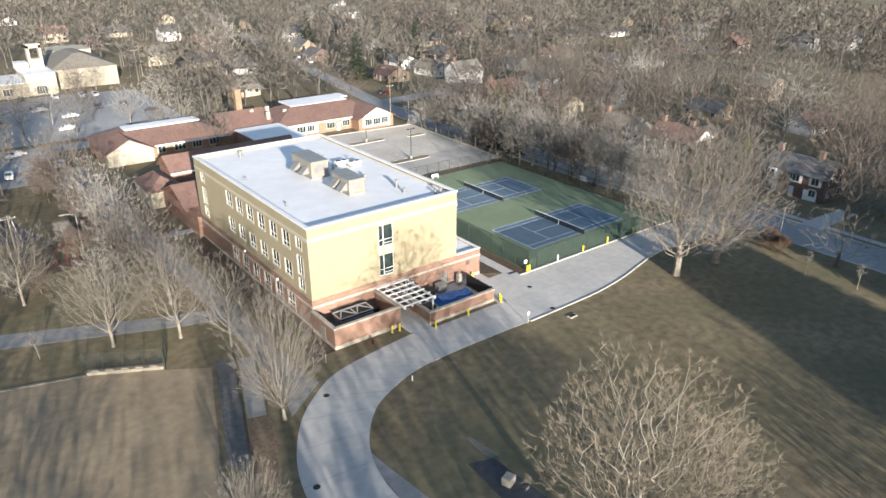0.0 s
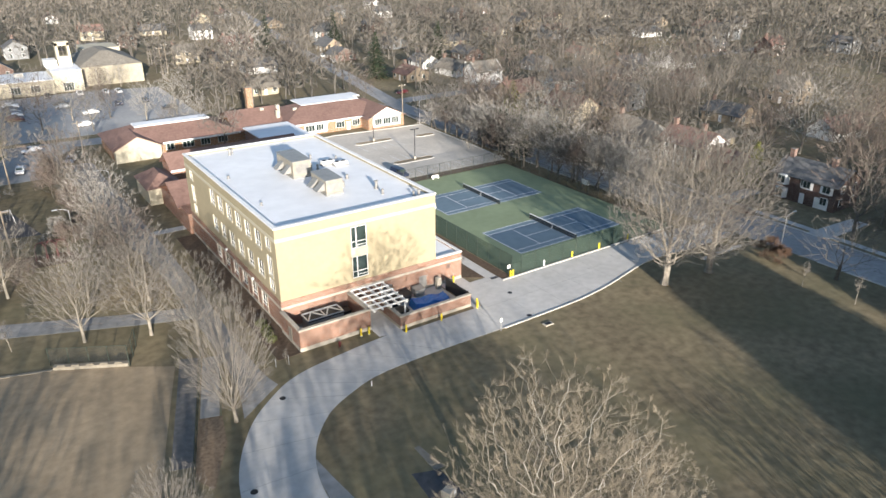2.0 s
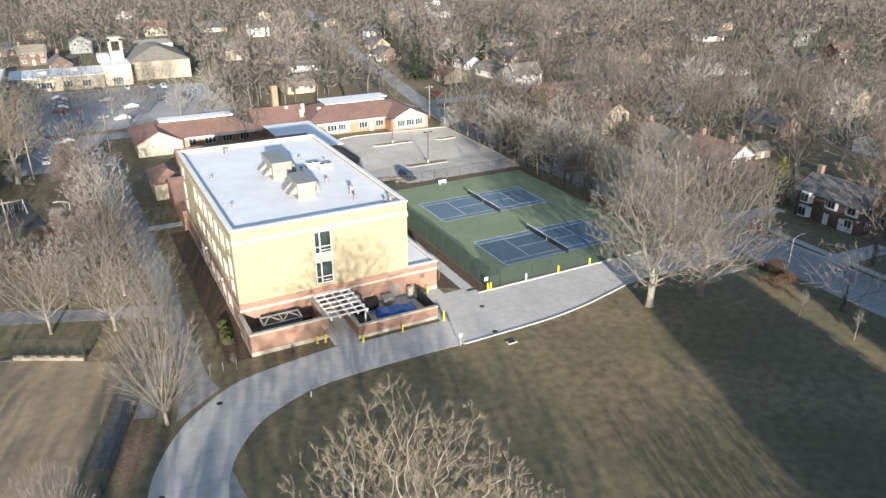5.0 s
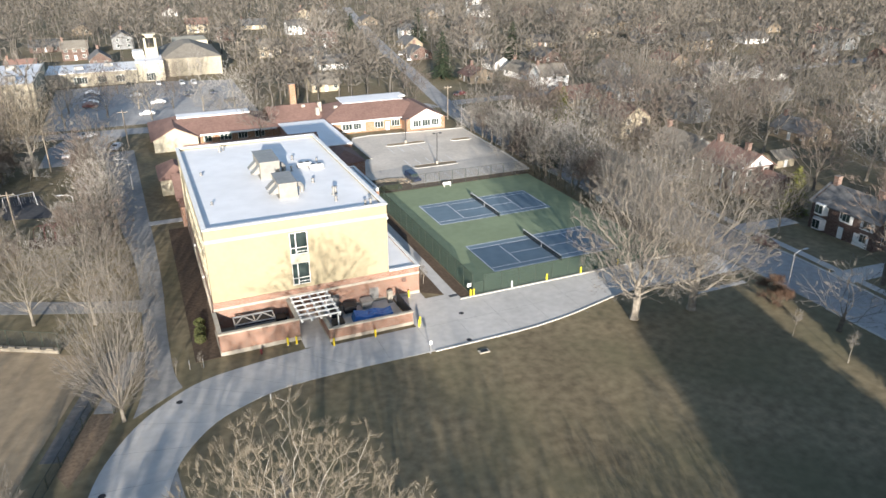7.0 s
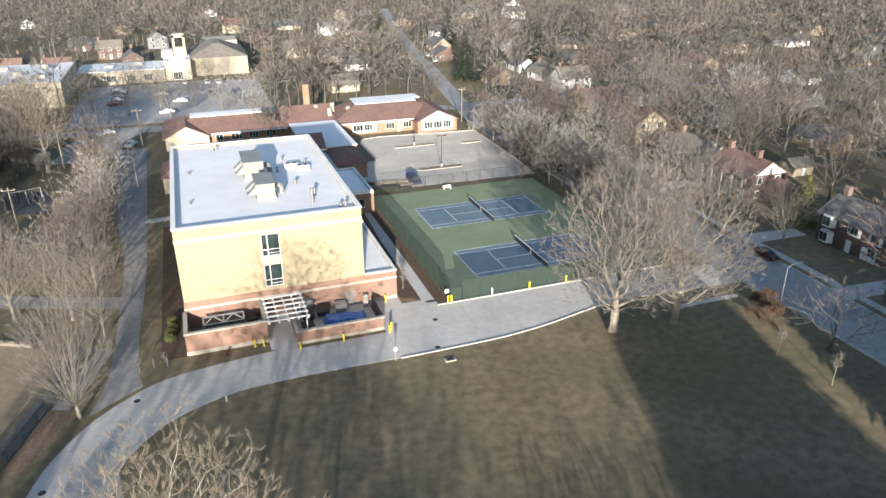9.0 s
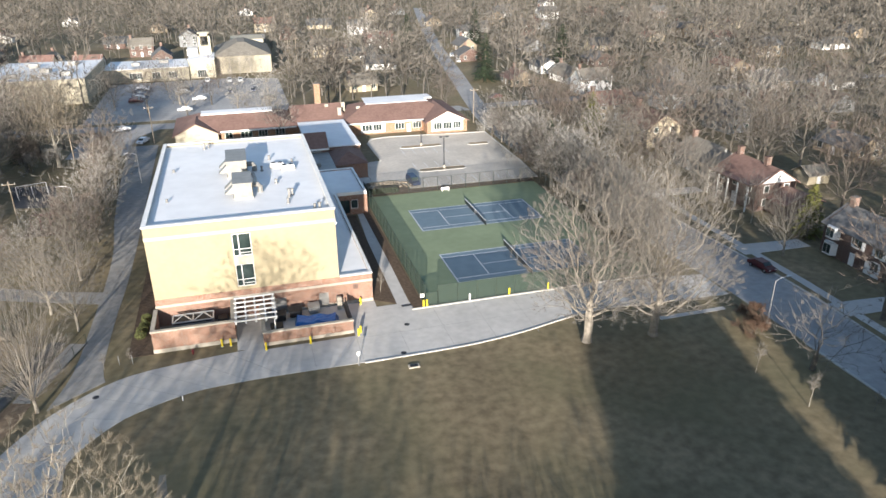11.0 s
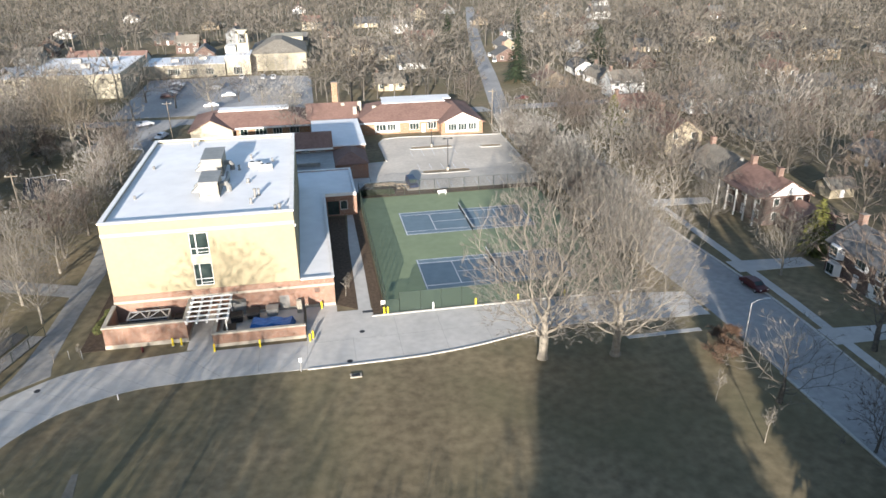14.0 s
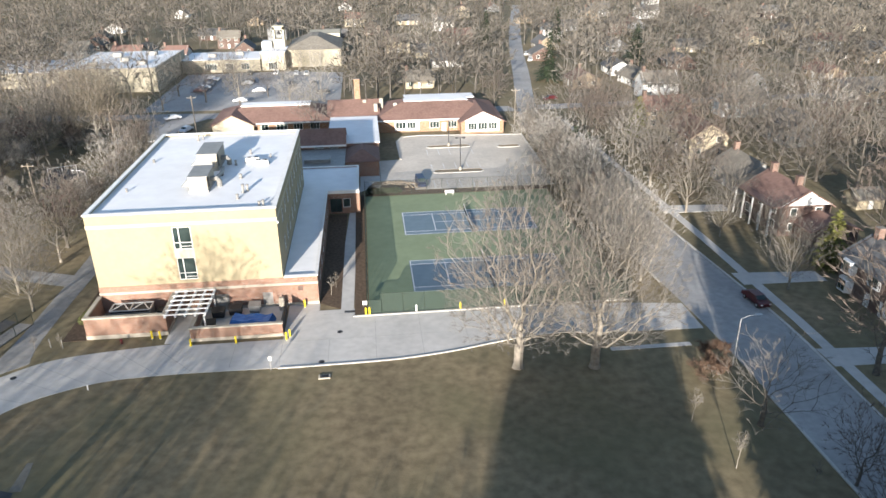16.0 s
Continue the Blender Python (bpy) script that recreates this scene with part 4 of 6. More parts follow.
def upright_windows(parent, y, spots, z0, z1, mat=WHITE):
    for a, b in spots:
        w = new("window")
        w.parent = parent
        part("frame", Shape().box(a, b, y - 0.09, y - 0.003, z0, z1), mat, w)
        n = max(1, round((b - a) / 0.9))
        for i in range(n):
            u0, u1 = a + 0.1 + (b - a - 0.1) * i / n, a + (b - a - 0.1) * (i + 1) / n
            part("pane", Shape().box(u0, u1, y - 0.11, y - 0.06, z0 + 0.1, z1 - 0.1), GLASS, w)


old = thing("old_school_wing", "one-storey brick school with red-brown shingle roof", "building")
part("wall", Shape().box(-2.6, 19.0, 93.6, 113, 0, 3.5), OLD_BRICK, old)
part("roof", hip_roof(-4, 30.2, 93.4, 114, 3.4, 6.5, 8.2), SHINGLE_RED, old, "red-brown shingle hip roof")
part("flat_roof", Shape().box(4.6, 22.4, 101.8, 105.6, 6.4, 6.62), MEMBRANE, old, "white flat roof deck")
part("flat_roof", Shape().box(5.0, 24.8, 105.6, 110.8, 6.3, 6.6), MEMBRANE, old)
gb = Shape().box(19.0, 30.4, 89.4, 113, 0, 3.4)
part("wall", gb, OLD_BRICK, old)
part("gable", gable_end(Shape(), "y", 89.38, 0.3, 19.0, 30.4, 3.4, 6.0), WHITE, old, "white boarded gable")
part("roof", gable_roof(19.0, 30.4, 89.4, 103, 3.4, 6.1, "y", 0.6), SHINGLE_RED, old)
part("fascia", Shape().box(-4, 19.0, 92.7, 92.85, 3.15, 3.5), WHITE, old)
part("chimney", Shape().box(-8.9, -7.3, 107.2, 108.8, 4, 11.8).box(-9.0, -7.2, 107.1, 108.9, 11.8, 12.0), OLD_BRICK, old, "tall orange brick chimney")
part("white_panel", Shape().box(20.2, 29.2, 89.30, 89.385, 0.6, 3.5), WHITE, old, "white panelled bay")
upright_windows(old, 89.30, [(20.8, 23.2), (23.5, 26.0), (26.3, 28.6)], 1.1, 3.0)
part("white_panel", Shape().box(1.6, 8.3, 93.5, 93.59, 0.5, 3.1), WHITE, old)
upright_windows(old, 93.5, [(1.8, 4.6), (4.9, 7.2)], 1.0, 2.8)
upright_windows(old, 93.6, [(11.0, 13.6), (16.0, 18.4)], 0.9, 2.7)
part("door", Shape().box(14.3, 15.4, 93.5, 93.59, 0, 2.3), WHITE, old)
for x, y, h in ((-3.2, 100, 6.6), (-6.2, 104, 6.9), (-1.6, 104, 7.2), (2.2, 101, 6.4)):
    part("roof_vent", Shape().box(x - 0.5, x + 0.5, y - 0.4, y + 0.4, 3.5, h), STONE, old)
part("wall", Shape().box(-46.2, -2.6, 97, 113, 0, 3.5), OLD_BRICK, old)
part("roof", hip_roof(-46.2, -15, 95.6, 114, 3.4, 6.5, 7.6), SHINGLE_RED, old)
part("roof", gable_roof(-16, -2.5, 97, 113.5, 3.4, 6.9, "x", 0.4), SHINGLE_RED, old)
part("flat_roof", Shape().box(-39.6, -21.0, 102.6, 107, 6.3, 6.62), MEMBRANE, old)
part("gable", gable_end(Shape().box(-46.2, -35.6, 94.6, 97, 0, 3.4), "y", 94.58, 0.3, -46.2, -35.6, 3.4, 6.0), BEIGE_LIGHT, old, "cream rendered gable end")
part("roof", gable_roof(-46.2, -35.6, 94.6, 103, 3.4, 6.1, "y", 0.6), SHINGLE_RED, old)
part("fascia", Shape().box(-35, -15.5, 95.0, 95.15, 3.1, 3.5), WHITE, old)
upright_windows(old, 97.0, [(-34, -32), (-30, -27), (-25.4, -23), (-21, -18.5)], 1.0, 2.8)

link = thing("link_block", "low link wings with flat white and brown shingle roofs", "building")
part("wall", Shape().box(-15.0, -3.2, 68, 93.5, 0, 4.4), BRICK, link)
part("flat_roof", Shape().box(-15.3, -3.0, 67.8, 94, 4.4, 4.65), MEMBRANE, link)
part("wall", Shape().box(-40, -11.2, 66.4, 75, 0, 4.9), BRICK, link)
part("roof", gable_roof(-40, -11.2, 66.4, 75, 4.9, 7.5, "x", 0.5), SHINGLE_RED, link)
part("fascia", Shape().box(-40.4, -10.7, 65.7, 65.85, 4.4, 4.8), WHITE, link)
part("wall", Shape().box(-21.0, -11.0, 50.1, 66.3, 0, 3.6), BRICK, link)
part("flat_roof", Shape().box(-21.2, -10.9, 50.12, 66.35, 3.6, 3.85), METAL, link)
part("wall", Shape().box(-10.8, -3.6, 56.4, 67.7, 0, 3.4), BRICK, link)
part("roof", hip_roof(-10.8, -3.6, 56.4, 67.7, 3.4, 5.3, 3.3, 0.3), SHINGLE_RED, link)
part("wall", Shape().box(-44.0, -21.3, 40.4, 62, 0, 3.8), BRICK, link)
part("roof", gable_roof(-44.0, -30, 46, 60, 3.8, 6.6, "x", 0.5), SHINGLE_RED, link)
part("roof", hip_roof(-46.5, -40, 60, 71, 3.4, 5.6, 3.2, 0.4), SHINGLE_RED, link)
part("wall", Shape().box(-46.5, -40.1, 60, 71, 0, 3.4), BEIGE_LIGHT, link)
part("roof_box", Shape().box(-19.5, -14, 55, 58.5, 3.85, 4.6), METAL, link)
upright_windows(link, 66.4, [(-18, -16), (-14.6, -12.6)], 3.9, 4.6)

# ---- pale school across the cross street ----
west = thing("pale_brick_school", "long pale brick school with flat white roofs and tower", "building")
part("wall", Shape().box(-110, -77, 162, 206, 0, 7.8), PALE_BRICK, west)
part("flat_roof", Shape().box(-109.6, -77.4, 162.4, 205.6, 7.8, 7.9), MEMBRANE, west)
part("coping", Shape().box(-110.1, -76.9, 161.9, 162.4, 7.8, 8.2).box(-77.4, -76.9, 162.4, 206, 7.8, 8.2).box(-110.1, -109.6, 162.4, 206, 7.8, 8.2), STONE, west)
part("wall", Shape().box(-150, -110.2, 176, 206, 0, 5.2), PALE_BRICK, west)
part("flat_roof", Shape().box(-150, -110.3, 176, 206, 5.2, 5.4), MEMBRANE, west)
part("wall", Shape().box(-76.8, -46.6, 197.5, 218, 0, 4.8), PALE_BRICK, west)
part("flat_roof", Shape().box(-76.8, -46.4, 197.3, 218, 4.8, 5.0), MEMBRANE, west)
part("wall", Shape().box(-46.5, -36.9, 199.2, 216, 0, 7.0), BEIGE_LIGHT, west)
part("flat_roof", Shape().box(-46.6, -36.8, 199.0, 216, 7.0, 7.2), MEMBRANE, west)
part("penthouse", Shape().box(-47, -43, 210, 217, 7.2, 9.6), WHITE, west)
tw = Shape().box(-42.4, -41.6, 212, 216, 7, 15.2).box(-38.6, -37.8, 212, 216, 7, 15.2).box(-41.6, -38.6, 212, 216, 7, 10.5).box(-42.4, -37.8, 212, 216, 14.2, 15.6)
part("tower", tw, BEIGE_LIGHT, west, "open cream bell tower")
part("bell", Shape().tube([(-40.1, 214, 12.2), (-40.1, 214, 12.8), (-40.1, 214, 13.6)], [0.8, 0.6, 0.25], 10), DARK, west)
part("gym_wall", Shape().box(-36.8, -15, 206, 240, 0, 6.8), PALE_BRICK, west)
part("gym_roof", hip_roof(-36.8, -15, 206, 240, 6.8, 11.0, 9.5, 0.4), SHINGLE_TAN, west, "grey-tan hipped roof")
for i in range(6):
    part("pilaster", Shape().box(-35.6 + i * 3.9, -35.0 + i * 3.9, 205.8, 206, 0, 6.2), STONE, west)
part("wall", Shape().box(-30, -16, 240.1, 256, 0, 9), BEIGE_LIGHT, west)
upright_windows(west, 197.5, [(-68, -63.5), (-60, -57), (-54, -51)], 1.0, 3.4)
upright_windows(west, 199.2, [(-43.6, -40.2)], 0.3, 3.2)
for i, (x, y) in enumerate(((-100, 170), (-92, 180), (-84, 172), (-98, 192), (-86, 195), (-66, 205), (-56, 210))):
    part("roof_unit", Shape().box(x - 1.5, x + 1.5, y - 1.1, y + 1.1, 5.0 if x > -77 else 7.9, 6.2 if x > -77 else 9.3), METAL, west)
structure("school_lot", Shape().prism([(-74, 129), (-14, 128), (-14, 190), (-36, 196), (-74, 194)], -0.1, 0.02), LOT_GREY, "grey asphalt school parking lot", "parking lot")
structure("side_street", Shape().strip([(-72, 92), (-71, 110), (-66, 121)], [(-58, 92), (-57, 110), (-50, 120)], -0.1, 0.019), ROAD, "grey asphalt side street", "road")


# ---- houses ----
def house(x, y, turn, w, d, eave, ridge, wall, roof, chimney=1, label="", windows=3, name="house", porch=False):
    """Ridge along the local y axis; the front faces local -x."""
    t = thing(name, label, "house", "houses", at=(x, y, 0), turn=turn)
    part("wall", gable_end(gable_end(Shape().box(-w / 2, w / 2, -d / 2, d / 2, 0, eave), "y", -d / 2, 0.25, -w / 2, w / 2, eave, ridge), "y", d / 2 - 0.25, 0.25, -w / 2, w / 2, eave, ridge), wall, t)
    part("roof", gable_roof(-w / 2, w / 2, -d / 2, d / 2, eave, ridge, "y", 0.5), roof, t)
    for i in range(chimney):
        yy = d / 2 - 0.9 if i == 0 else -d / 2 + 3.5
        part("chimney", Shape().box(-0.5, 0.5, yy - 0.45, yy + 0.45, eave, ridge + 1.3).box(-0.58, 0.58, yy - 0.53, yy + 0.53, ridge + 1.3, ridge + 1.45), CHIMNEY, t)
    floors = 2 if eave > 4 else 1
    for k in range(floors):
        z0 = 0.9 + 2.7 * k
        for i in range(windows):
            yy = -d / 2 + d * (i + 0.5) / windows
            if k == 0 and i == windows // 2:
                part("door", Shape().box(-w / 2 - 0.08, -w / 2 - 0.003, yy - 0.5, yy + 0.5, 0.1, 2.2), WHITE, t)
                continue
            wn_ = new("window")
            wn_.parent = t
            part("frame", Shape().box(-w / 2 - 0.09, -w / 2 - 0.003, yy - 0.75, yy + 0.75, z0, z0 + 1.6), WHITE, wn_)
            part("pane", Shape().box(-w / 2 - 0.11, -w / 2 - 0.06, yy - 0.62, yy - 0.04, z0 + 0.12, z0 + 1.48), GLASS, wn_)
            part("pane", Shape().box(-w / 2 - 0.11, -w / 2 - 0.06, yy + 0.04, yy + 0.62, z0 + 0.12, z0 + 1.48), GLASS, wn_)
        for u in (-w / 4, w / 4):
            wn_ = new("window")
            wn_.parent = t
            part("frame", Shape().box(u - 0.6, u + 0.6, -d / 2 - 0.09, -d / 2 - 0.003, z0, z0 + 1.5), WHITE, wn_)
            part("pane", Shape().box(u - 0.5, u + 0.5, -d / 2 - 0.11, -d / 2 - 0.06, z0 + 0.1, z0 + 1.4), GLASS, wn_)
    if porch:
        part("porch_roof", Shape().box(-w / 2 - 2.0, -w / 2 - 0.02, -d / 2, d / 2, eave - 0.3, eave - 0.05), roof, t)
        for i in range(5):
            yy = -d / 2 + 0.3 + (d - 0.6) * i / 4
            part("column", Shape().box(-w / 2 - 1.9, -w / 2 - 1.65, yy - 0.12, yy + 0.12, 0, eave - 0.3), WHITE, t)
    return t


h1 = house(66.4, -12.6, 0, 8.4, 13.2, 5.4, 8.0, DARK_BRICK, SHINGLE_GREY, 2, "two-storey dark brick house with grey shingle roof and white bays", 3)
for yy, z0 in ((4.4, 0.4), (4.4, 3.2), (-0.6, 3.2), (-4.6, 3.2)):
    deep = 0.9 if yy > 4 else 0.12
    part("bay", Shape().prism([(-4.2, yy - 1.3), (-4.2 - deep, yy - 0.8), (-4.2 - deep, yy + 0.8), (-4.2, yy + 1.3)], z0, z0 + 2.0), WHITE, h1, "white framed bay window")
    part("bay_pane", Shape().box(-4.24 - deep, -4.2 - deep + 0.02, yy - 0.7, yy - 0.05, z0 + 0.3, z0 + 1.8).box(-4.24 - deep, -4.2 - deep + 0.02, yy + 0.05, yy + 0.7, z0 + 0.3, z0 + 1.8), GLASS, h1)
part("garage_door", Shape().box(-4.3, -4.203, -5.4, -2.6, 0.05, 2.2), WHITE, h1)
h2 = house(68.2, 19.0, 0, 9.0, 12.4, 5.5, 8.2, DARK_BRICK, SHINGLE_RED, 2, "two-storey brick house with red-brown roof and white columns", 3, porch=True)
part("white_gable", gable_end(Shape(), "y", -6.26, 0.05, -4.6, 4.6, 5.5, 8.15), WHITE, h2, "white boarded gable")
part("side_wing", gable_end(Shape().box(-2, 6.5, -11.5, -6.3, 0, 3.0), "y", -11.5, 5.2, -2, 6.5, 3.0, 4.6), DARK_BRICK, h2)
part("side_roof", gable_roof(-2, 6.5, -11.5, -6.3, 3.0, 4.7, "y", 0.4), SHINGLE_RED, h2)
house(72, 40, 0, 9, 12, 3.6, 6.4, SIDING[2], SHINGLE_TAN, 1, "grey sided house with tan roof among bare trees")
house(88, 25, 90, 4.5, 5.5, 2.4, 3.8, SIDING[1], SHINGLE_TAN, 0, "small cream garden shed", 1, "shed")
hr = random.Random(11)
spots = [(138, 104, 0), (13, 158, 90), (70, 210, 0), (90, 150, 0), (118, 180, 0), (143, 108, 90), (40, 262, 90), (92, 350, 0), (-84, 302, 90), (146, 82, 0), (10, 242, 90), (90, 172, 0), (73, 66, 0), (75, 92, 90), (100, 70, 0), (102, 100, 90),
         (112, 40, 0), (120, 12, 90), (150, 45, 0), (108, -20, 0), (66, -38, 0), (88, 128, 90), (125, 140, 0), (160, 150, 0), (175, 110, 90), (70, 150, 0), (78, 240, 0), (108, 230, 0), (140, 220, 90), (28, 200, 90), (24, 225, 90),
         (-98, 100, 0), (-120, 120, 0), (-100, 70, 0), (-125, 55, 0), (-130, 90, 90), (-150, 140, 0), (-130, 240, 90), (-105, 250, 0), (-70, 270, 90), (-50, 300, 0), (-20, 285, 90), (0, 310, 0), (40, 320, 90), (130, 290, 0), (180, 240, 0), (200, 180, 90), (-140, 300, 0), (-10, 350, 90), (60, 390, 0), (150, 380, 90), (-70, 370, 0), (210, 320, 0), (-104, 225, 90), (-60, 250, 0), (-88, 238, 90)]
for k in range(46):
    x, y = hr.uniform(120, 330), hr.uniform(30, 430)
    if k % 3 == 0:
        x, y = hr.uniform(-150, 110), hr.uniform(265, 460)
    if all((x - a) ** 2 + (y - b) ** 2 > 500 for a, b, _ in spots) and not 113 < y < 132:
        spots.append((x, y, 90 * hr.randrange(2)))
HOUSES = [(66.4, -12.6), (68.2, 19), (70, 9), (72, 40), (88, 25)]
for x, y, turn in spots:
    wi, ri = hr.randrange(5), hr.randrange(4)
    if (x, y) == (13, 158):
        wi, ri = 1, 1
    two = hr.random() < 0.45
    e = 5.2 if two else 2.9
    wall_name = ("white sided", "cream sided", "grey sided", "dark brick", "tan sided")[wi]
    roof_name = ("grey", "tan", "grey", "red-brown")[ri]
    house(x, y, turn + hr.uniform(-6, 6), hr.uniform(8, 10), hr.uniform(10, 15), e, e + hr.uniform(2.4, 3.2), SIDING[wi], ROOFS[ri], 1, f"{wall_name} {'two' if two else 'one'}-storey house with {roof_name} shingle roof", 3)
    HOUSES.append((x, y))


# ---- vehicles ----
def car(x, y, turn, paint, label, z=0.03, van=False):
    t = thing("parked_car", label, "car", "parked cars", at=(x, y, z), turn=turn)
    prof = [(-2.25, 0.35), (-2.3, 0.8), (-1.3, 0.92), (-0.7, 1.42), (1.0, 1.45), (1.75, 0.98), (2.25, 0.9), (2.3, 0.4)] if not van else [(-2.5, 0.4), (-2.55, 0.95), (-1.5, 1.1), (-1.0, 1.8), (2.3, 1.85), (2.5, 1.0), (2.5, 0.4)]
    n = len(prof)
    def body(sh, p, hw, taper):
        v = []
        for s in (-1, 1):
            v += [(u, s * (hw - (taper if w > 1.0 else 0)), w) for u, w in p]
        k = len(p)
        return sh.add(v, [tuple(range(k)), tuple(range(2 * k - 1, k - 1, -1))] + [(i, i + k, (i + 1) % k + k, (i + 1) % k) for i in range(k)])
    part("body", body(Shape(), prof, 0.88, 0.14), paint, t)
    zc = 1.0 if not van else 1.15
    zt = 1.36 if not van else 1.7
    part("windscreen", Shape().slope((-1.27, -0.68, zc - 0.02), (-1.27, 0.68, zc - 0.02), (-0.74, 0.66, zt + 0.04), (-0.74, -0.66, zt + 0.04), -0.03) if not van else Shape().slope((-1.5, -0.7, 1.14), (-1.5, 0.7, 1.14), (-1.05, 0.68, 1.78), (-1.05, -0.68, 1.78), -0.03), GLASS, t)
    for s in (-1, 1):
        part("side_window", Shape().box(-0.85, 1.15 if not van else 2.1, s * 0.76 - 0.02, s * 0.76 + 0.02, zc, zt - 0.04), GLASS, t)
        for u in (-1.45, 1.4):
            wheel = part("wheel", Shape().tube([(u, s * 0.72, 0.33), (u, s * 0.92, 0.33)], [0.33, 0.33], 12), BLACK, t)
            part("rim", Shape().tube([(u, s * 0.90, 0.33), (u, s * 0.93, 0.33)], [0.2, 0.18], 10), GALV, wheel)
        part("headlight", Shape().box(-2.31, -2.24, s * 0.62 - 0.16, s * 0.62 + 0.16, 0.62, 0.78), WHITE, t)
    return t


car(4.9, 48.8, 95, CAR_PAINT[0], "navy blue sport-utility car in the parking lot", van=True)
car(47.9, -9.3, 95, CAR_PAINT[4], "dark red car parked at the kerb")
cr = random.Random(5)
names = ("navy", "white", "black", "silver", "dark red")
for k in range(9):
    i = cr.randrange(5)
    car(-62 + cr.uniform(-0.3, 0.3), 158 + 2.9 * k, 180 * cr.randrange(2), CAR_PAINT[i], f"{names[i]} car in the school lot")
for x, y, tn in ((-32, 188, 90), (-28, 187, 90), (-32, 166, 90), (-24, 166, 90), (-55, 103, 70), (-42, 156, 0), (-46, 140, 0), (-40, 190, 90), (-50, 191, 90), (-20, 150, 0), (-66, 100, 80), (53, 128, 20), (64, 205, 75), (66, 221, 75), (-62, 118, 30), (-48, 170, 0), (-48, 174, 0)):
    i = cr.randrange(5)
    car(x, y, tn, CAR_PAINT[i], f"{names[i]} parked car on asphalt")


# ---- poles and lamps ----
def lot_lamp(x, y, h):
    t = thing("parking_lamp", "dark parking lot lamp on a concrete footing", "lamp", "parking lamps", at=(x, y, 0))
    part("footing", Shape().cyl(0, 0, 0, 0.9, 0.3, 10), STONE, t)
    part("pole", Shape().cyl(0, 0, 0.9, h, 0.09, 8), DARK, t)
    part("arm", Shape().box(-0.8, 0.8, -0.05, 0.05, h - 0.1, h), DARK, t)
    for s in (-1, 1):
        part("head", Shape().box(s * 0.8 - 0.3, s * 0.8 + 0.3, -0.2, 0.2, h - 0.15, h + 0.05), DARK, t)


lot_lamp(14.5, 57.6, 7.6)
lot_lamp(14.3, 78.0, 6.6)


def utility_pole(x, y, h, arms=1):
    t = thing("utility_pole", "weathered wooden utility pole with crossarm", "utility pole", "utility poles", at=(x, y, 0))
    part("pole", Shape().cyl(0, 0, 0, h, 0.16, 8, 0.11), POLE_WOOD, t)
    for k in range(arms):
        part("crossarm", Shape().box(-1.2, 1.2, -0.07, 0.07, h - 0.7 - k, h - 0.55 - k), POLE_WOOD, t)
    for u in (-1.0, 0.0, 1.0):
        part("insulator", Shape().cyl(u, 0, h - 0.55, h - 0.35, 0.06, 6), WHITE, t)


for x, y, h in ((-52.1, 101.8, 10), (-69, 88.2, 10.5), (-71.9, 47.6, 8.5), (35.2, 98, 10), (63, 132, 11), (-8, 206, 12), (-4, 215, 12), (97, 168, 10), (-96, 128, 10)):
    utility_pole(x, y, h)


def street_lamp(x, y, h, turn, label="grey steel street lamp on a curved arm"):
    t = thing("street_lamp", label, "street lamp", "street lamps", at=(x, y, 0), turn=turn)
    part("pole", Shape().cyl(0, 0, 0, h, 0.09, 8, 0.06), GALV, t)
    part("arm", Shape().tube([(0, 0, h - 0.1), (0.8, 0, h + 0.3), (1.9, 0, h + 0.4)], [0.05, 0.045, 0.04], 6), GALV, t)
    part("head", Shape().box(1.7, 2.5, -0.15, 0.15, h + 0.32, h + 0.46, 0.03), GALV, t)


street_lamp(36.9, -24.2, 6.5, 0)
street_lamp(34.9, 30, 6.5, 0)
street_lamp(-52.1, 67.3, 6.5, 180)
street_lamp(35, 88, 6.5, 0)
street_lamp(-62, 48.6, 6, 180)


def swing_set(x, y, turn):
    t = thing("climbing_frame", "red tubular playground climbing frame", "playground", at=(x, y, 0), turn=turn)
    red = mats["car_red"]
    for u in (-1.6, 0, 1.6):
        part("arch", Shape().tube([(u + 0.9 * math.cos(a), 0, 1.5 + 1.6 * math.sin(a)) if 0 < a < 3.14 else (u + 0.9 * math.cos(a), 0, 0) for a in np.linspace(-0.01, 3.15, 9)], [0.07] * 9, 6), red, t)
    part("bar", Shape().tube([(-1.6, 0, 3.1), (1.6, 0, 3.1)], [0.05, 0.05], 6), red, t)


swing_set(-66.2, 43.0, 0)
structure("playground_pad", Shape().prism([(-79.5, 72.5), (-70.0, 70.5), (-66.5, 55.5), (-75.0, 57.5)], -0.1, 0.025), TAR, "dark rubber surface of the playground", "pad")
structure("playground_bed", Shape().prism([(-70, 45.5), (-62.5, 44.5), (-62.0, 39.5), (-69.5, 40.0)], -0.1, 0.03), MULCH, "mulch under the climbing frame", "bed")
sw_ = thing("swing_set", "grey steel playground swing frame", "swing", at=(-73, 64.5, 0), turn=20)
part("beam", Shape().tube([(-2.8, 0, 2.6), (2.8, 0, 2.6)], [0.06, 0.06], 6), GALV, sw_)
for u in (-2.8, 0, 2.8):
    for s in (-1, 1):
        part("leg", Shape().tube([(u, s * 1.2, 0), (u, 0, 2.6)], [0.05, 0.05], 6), GALV, sw_)
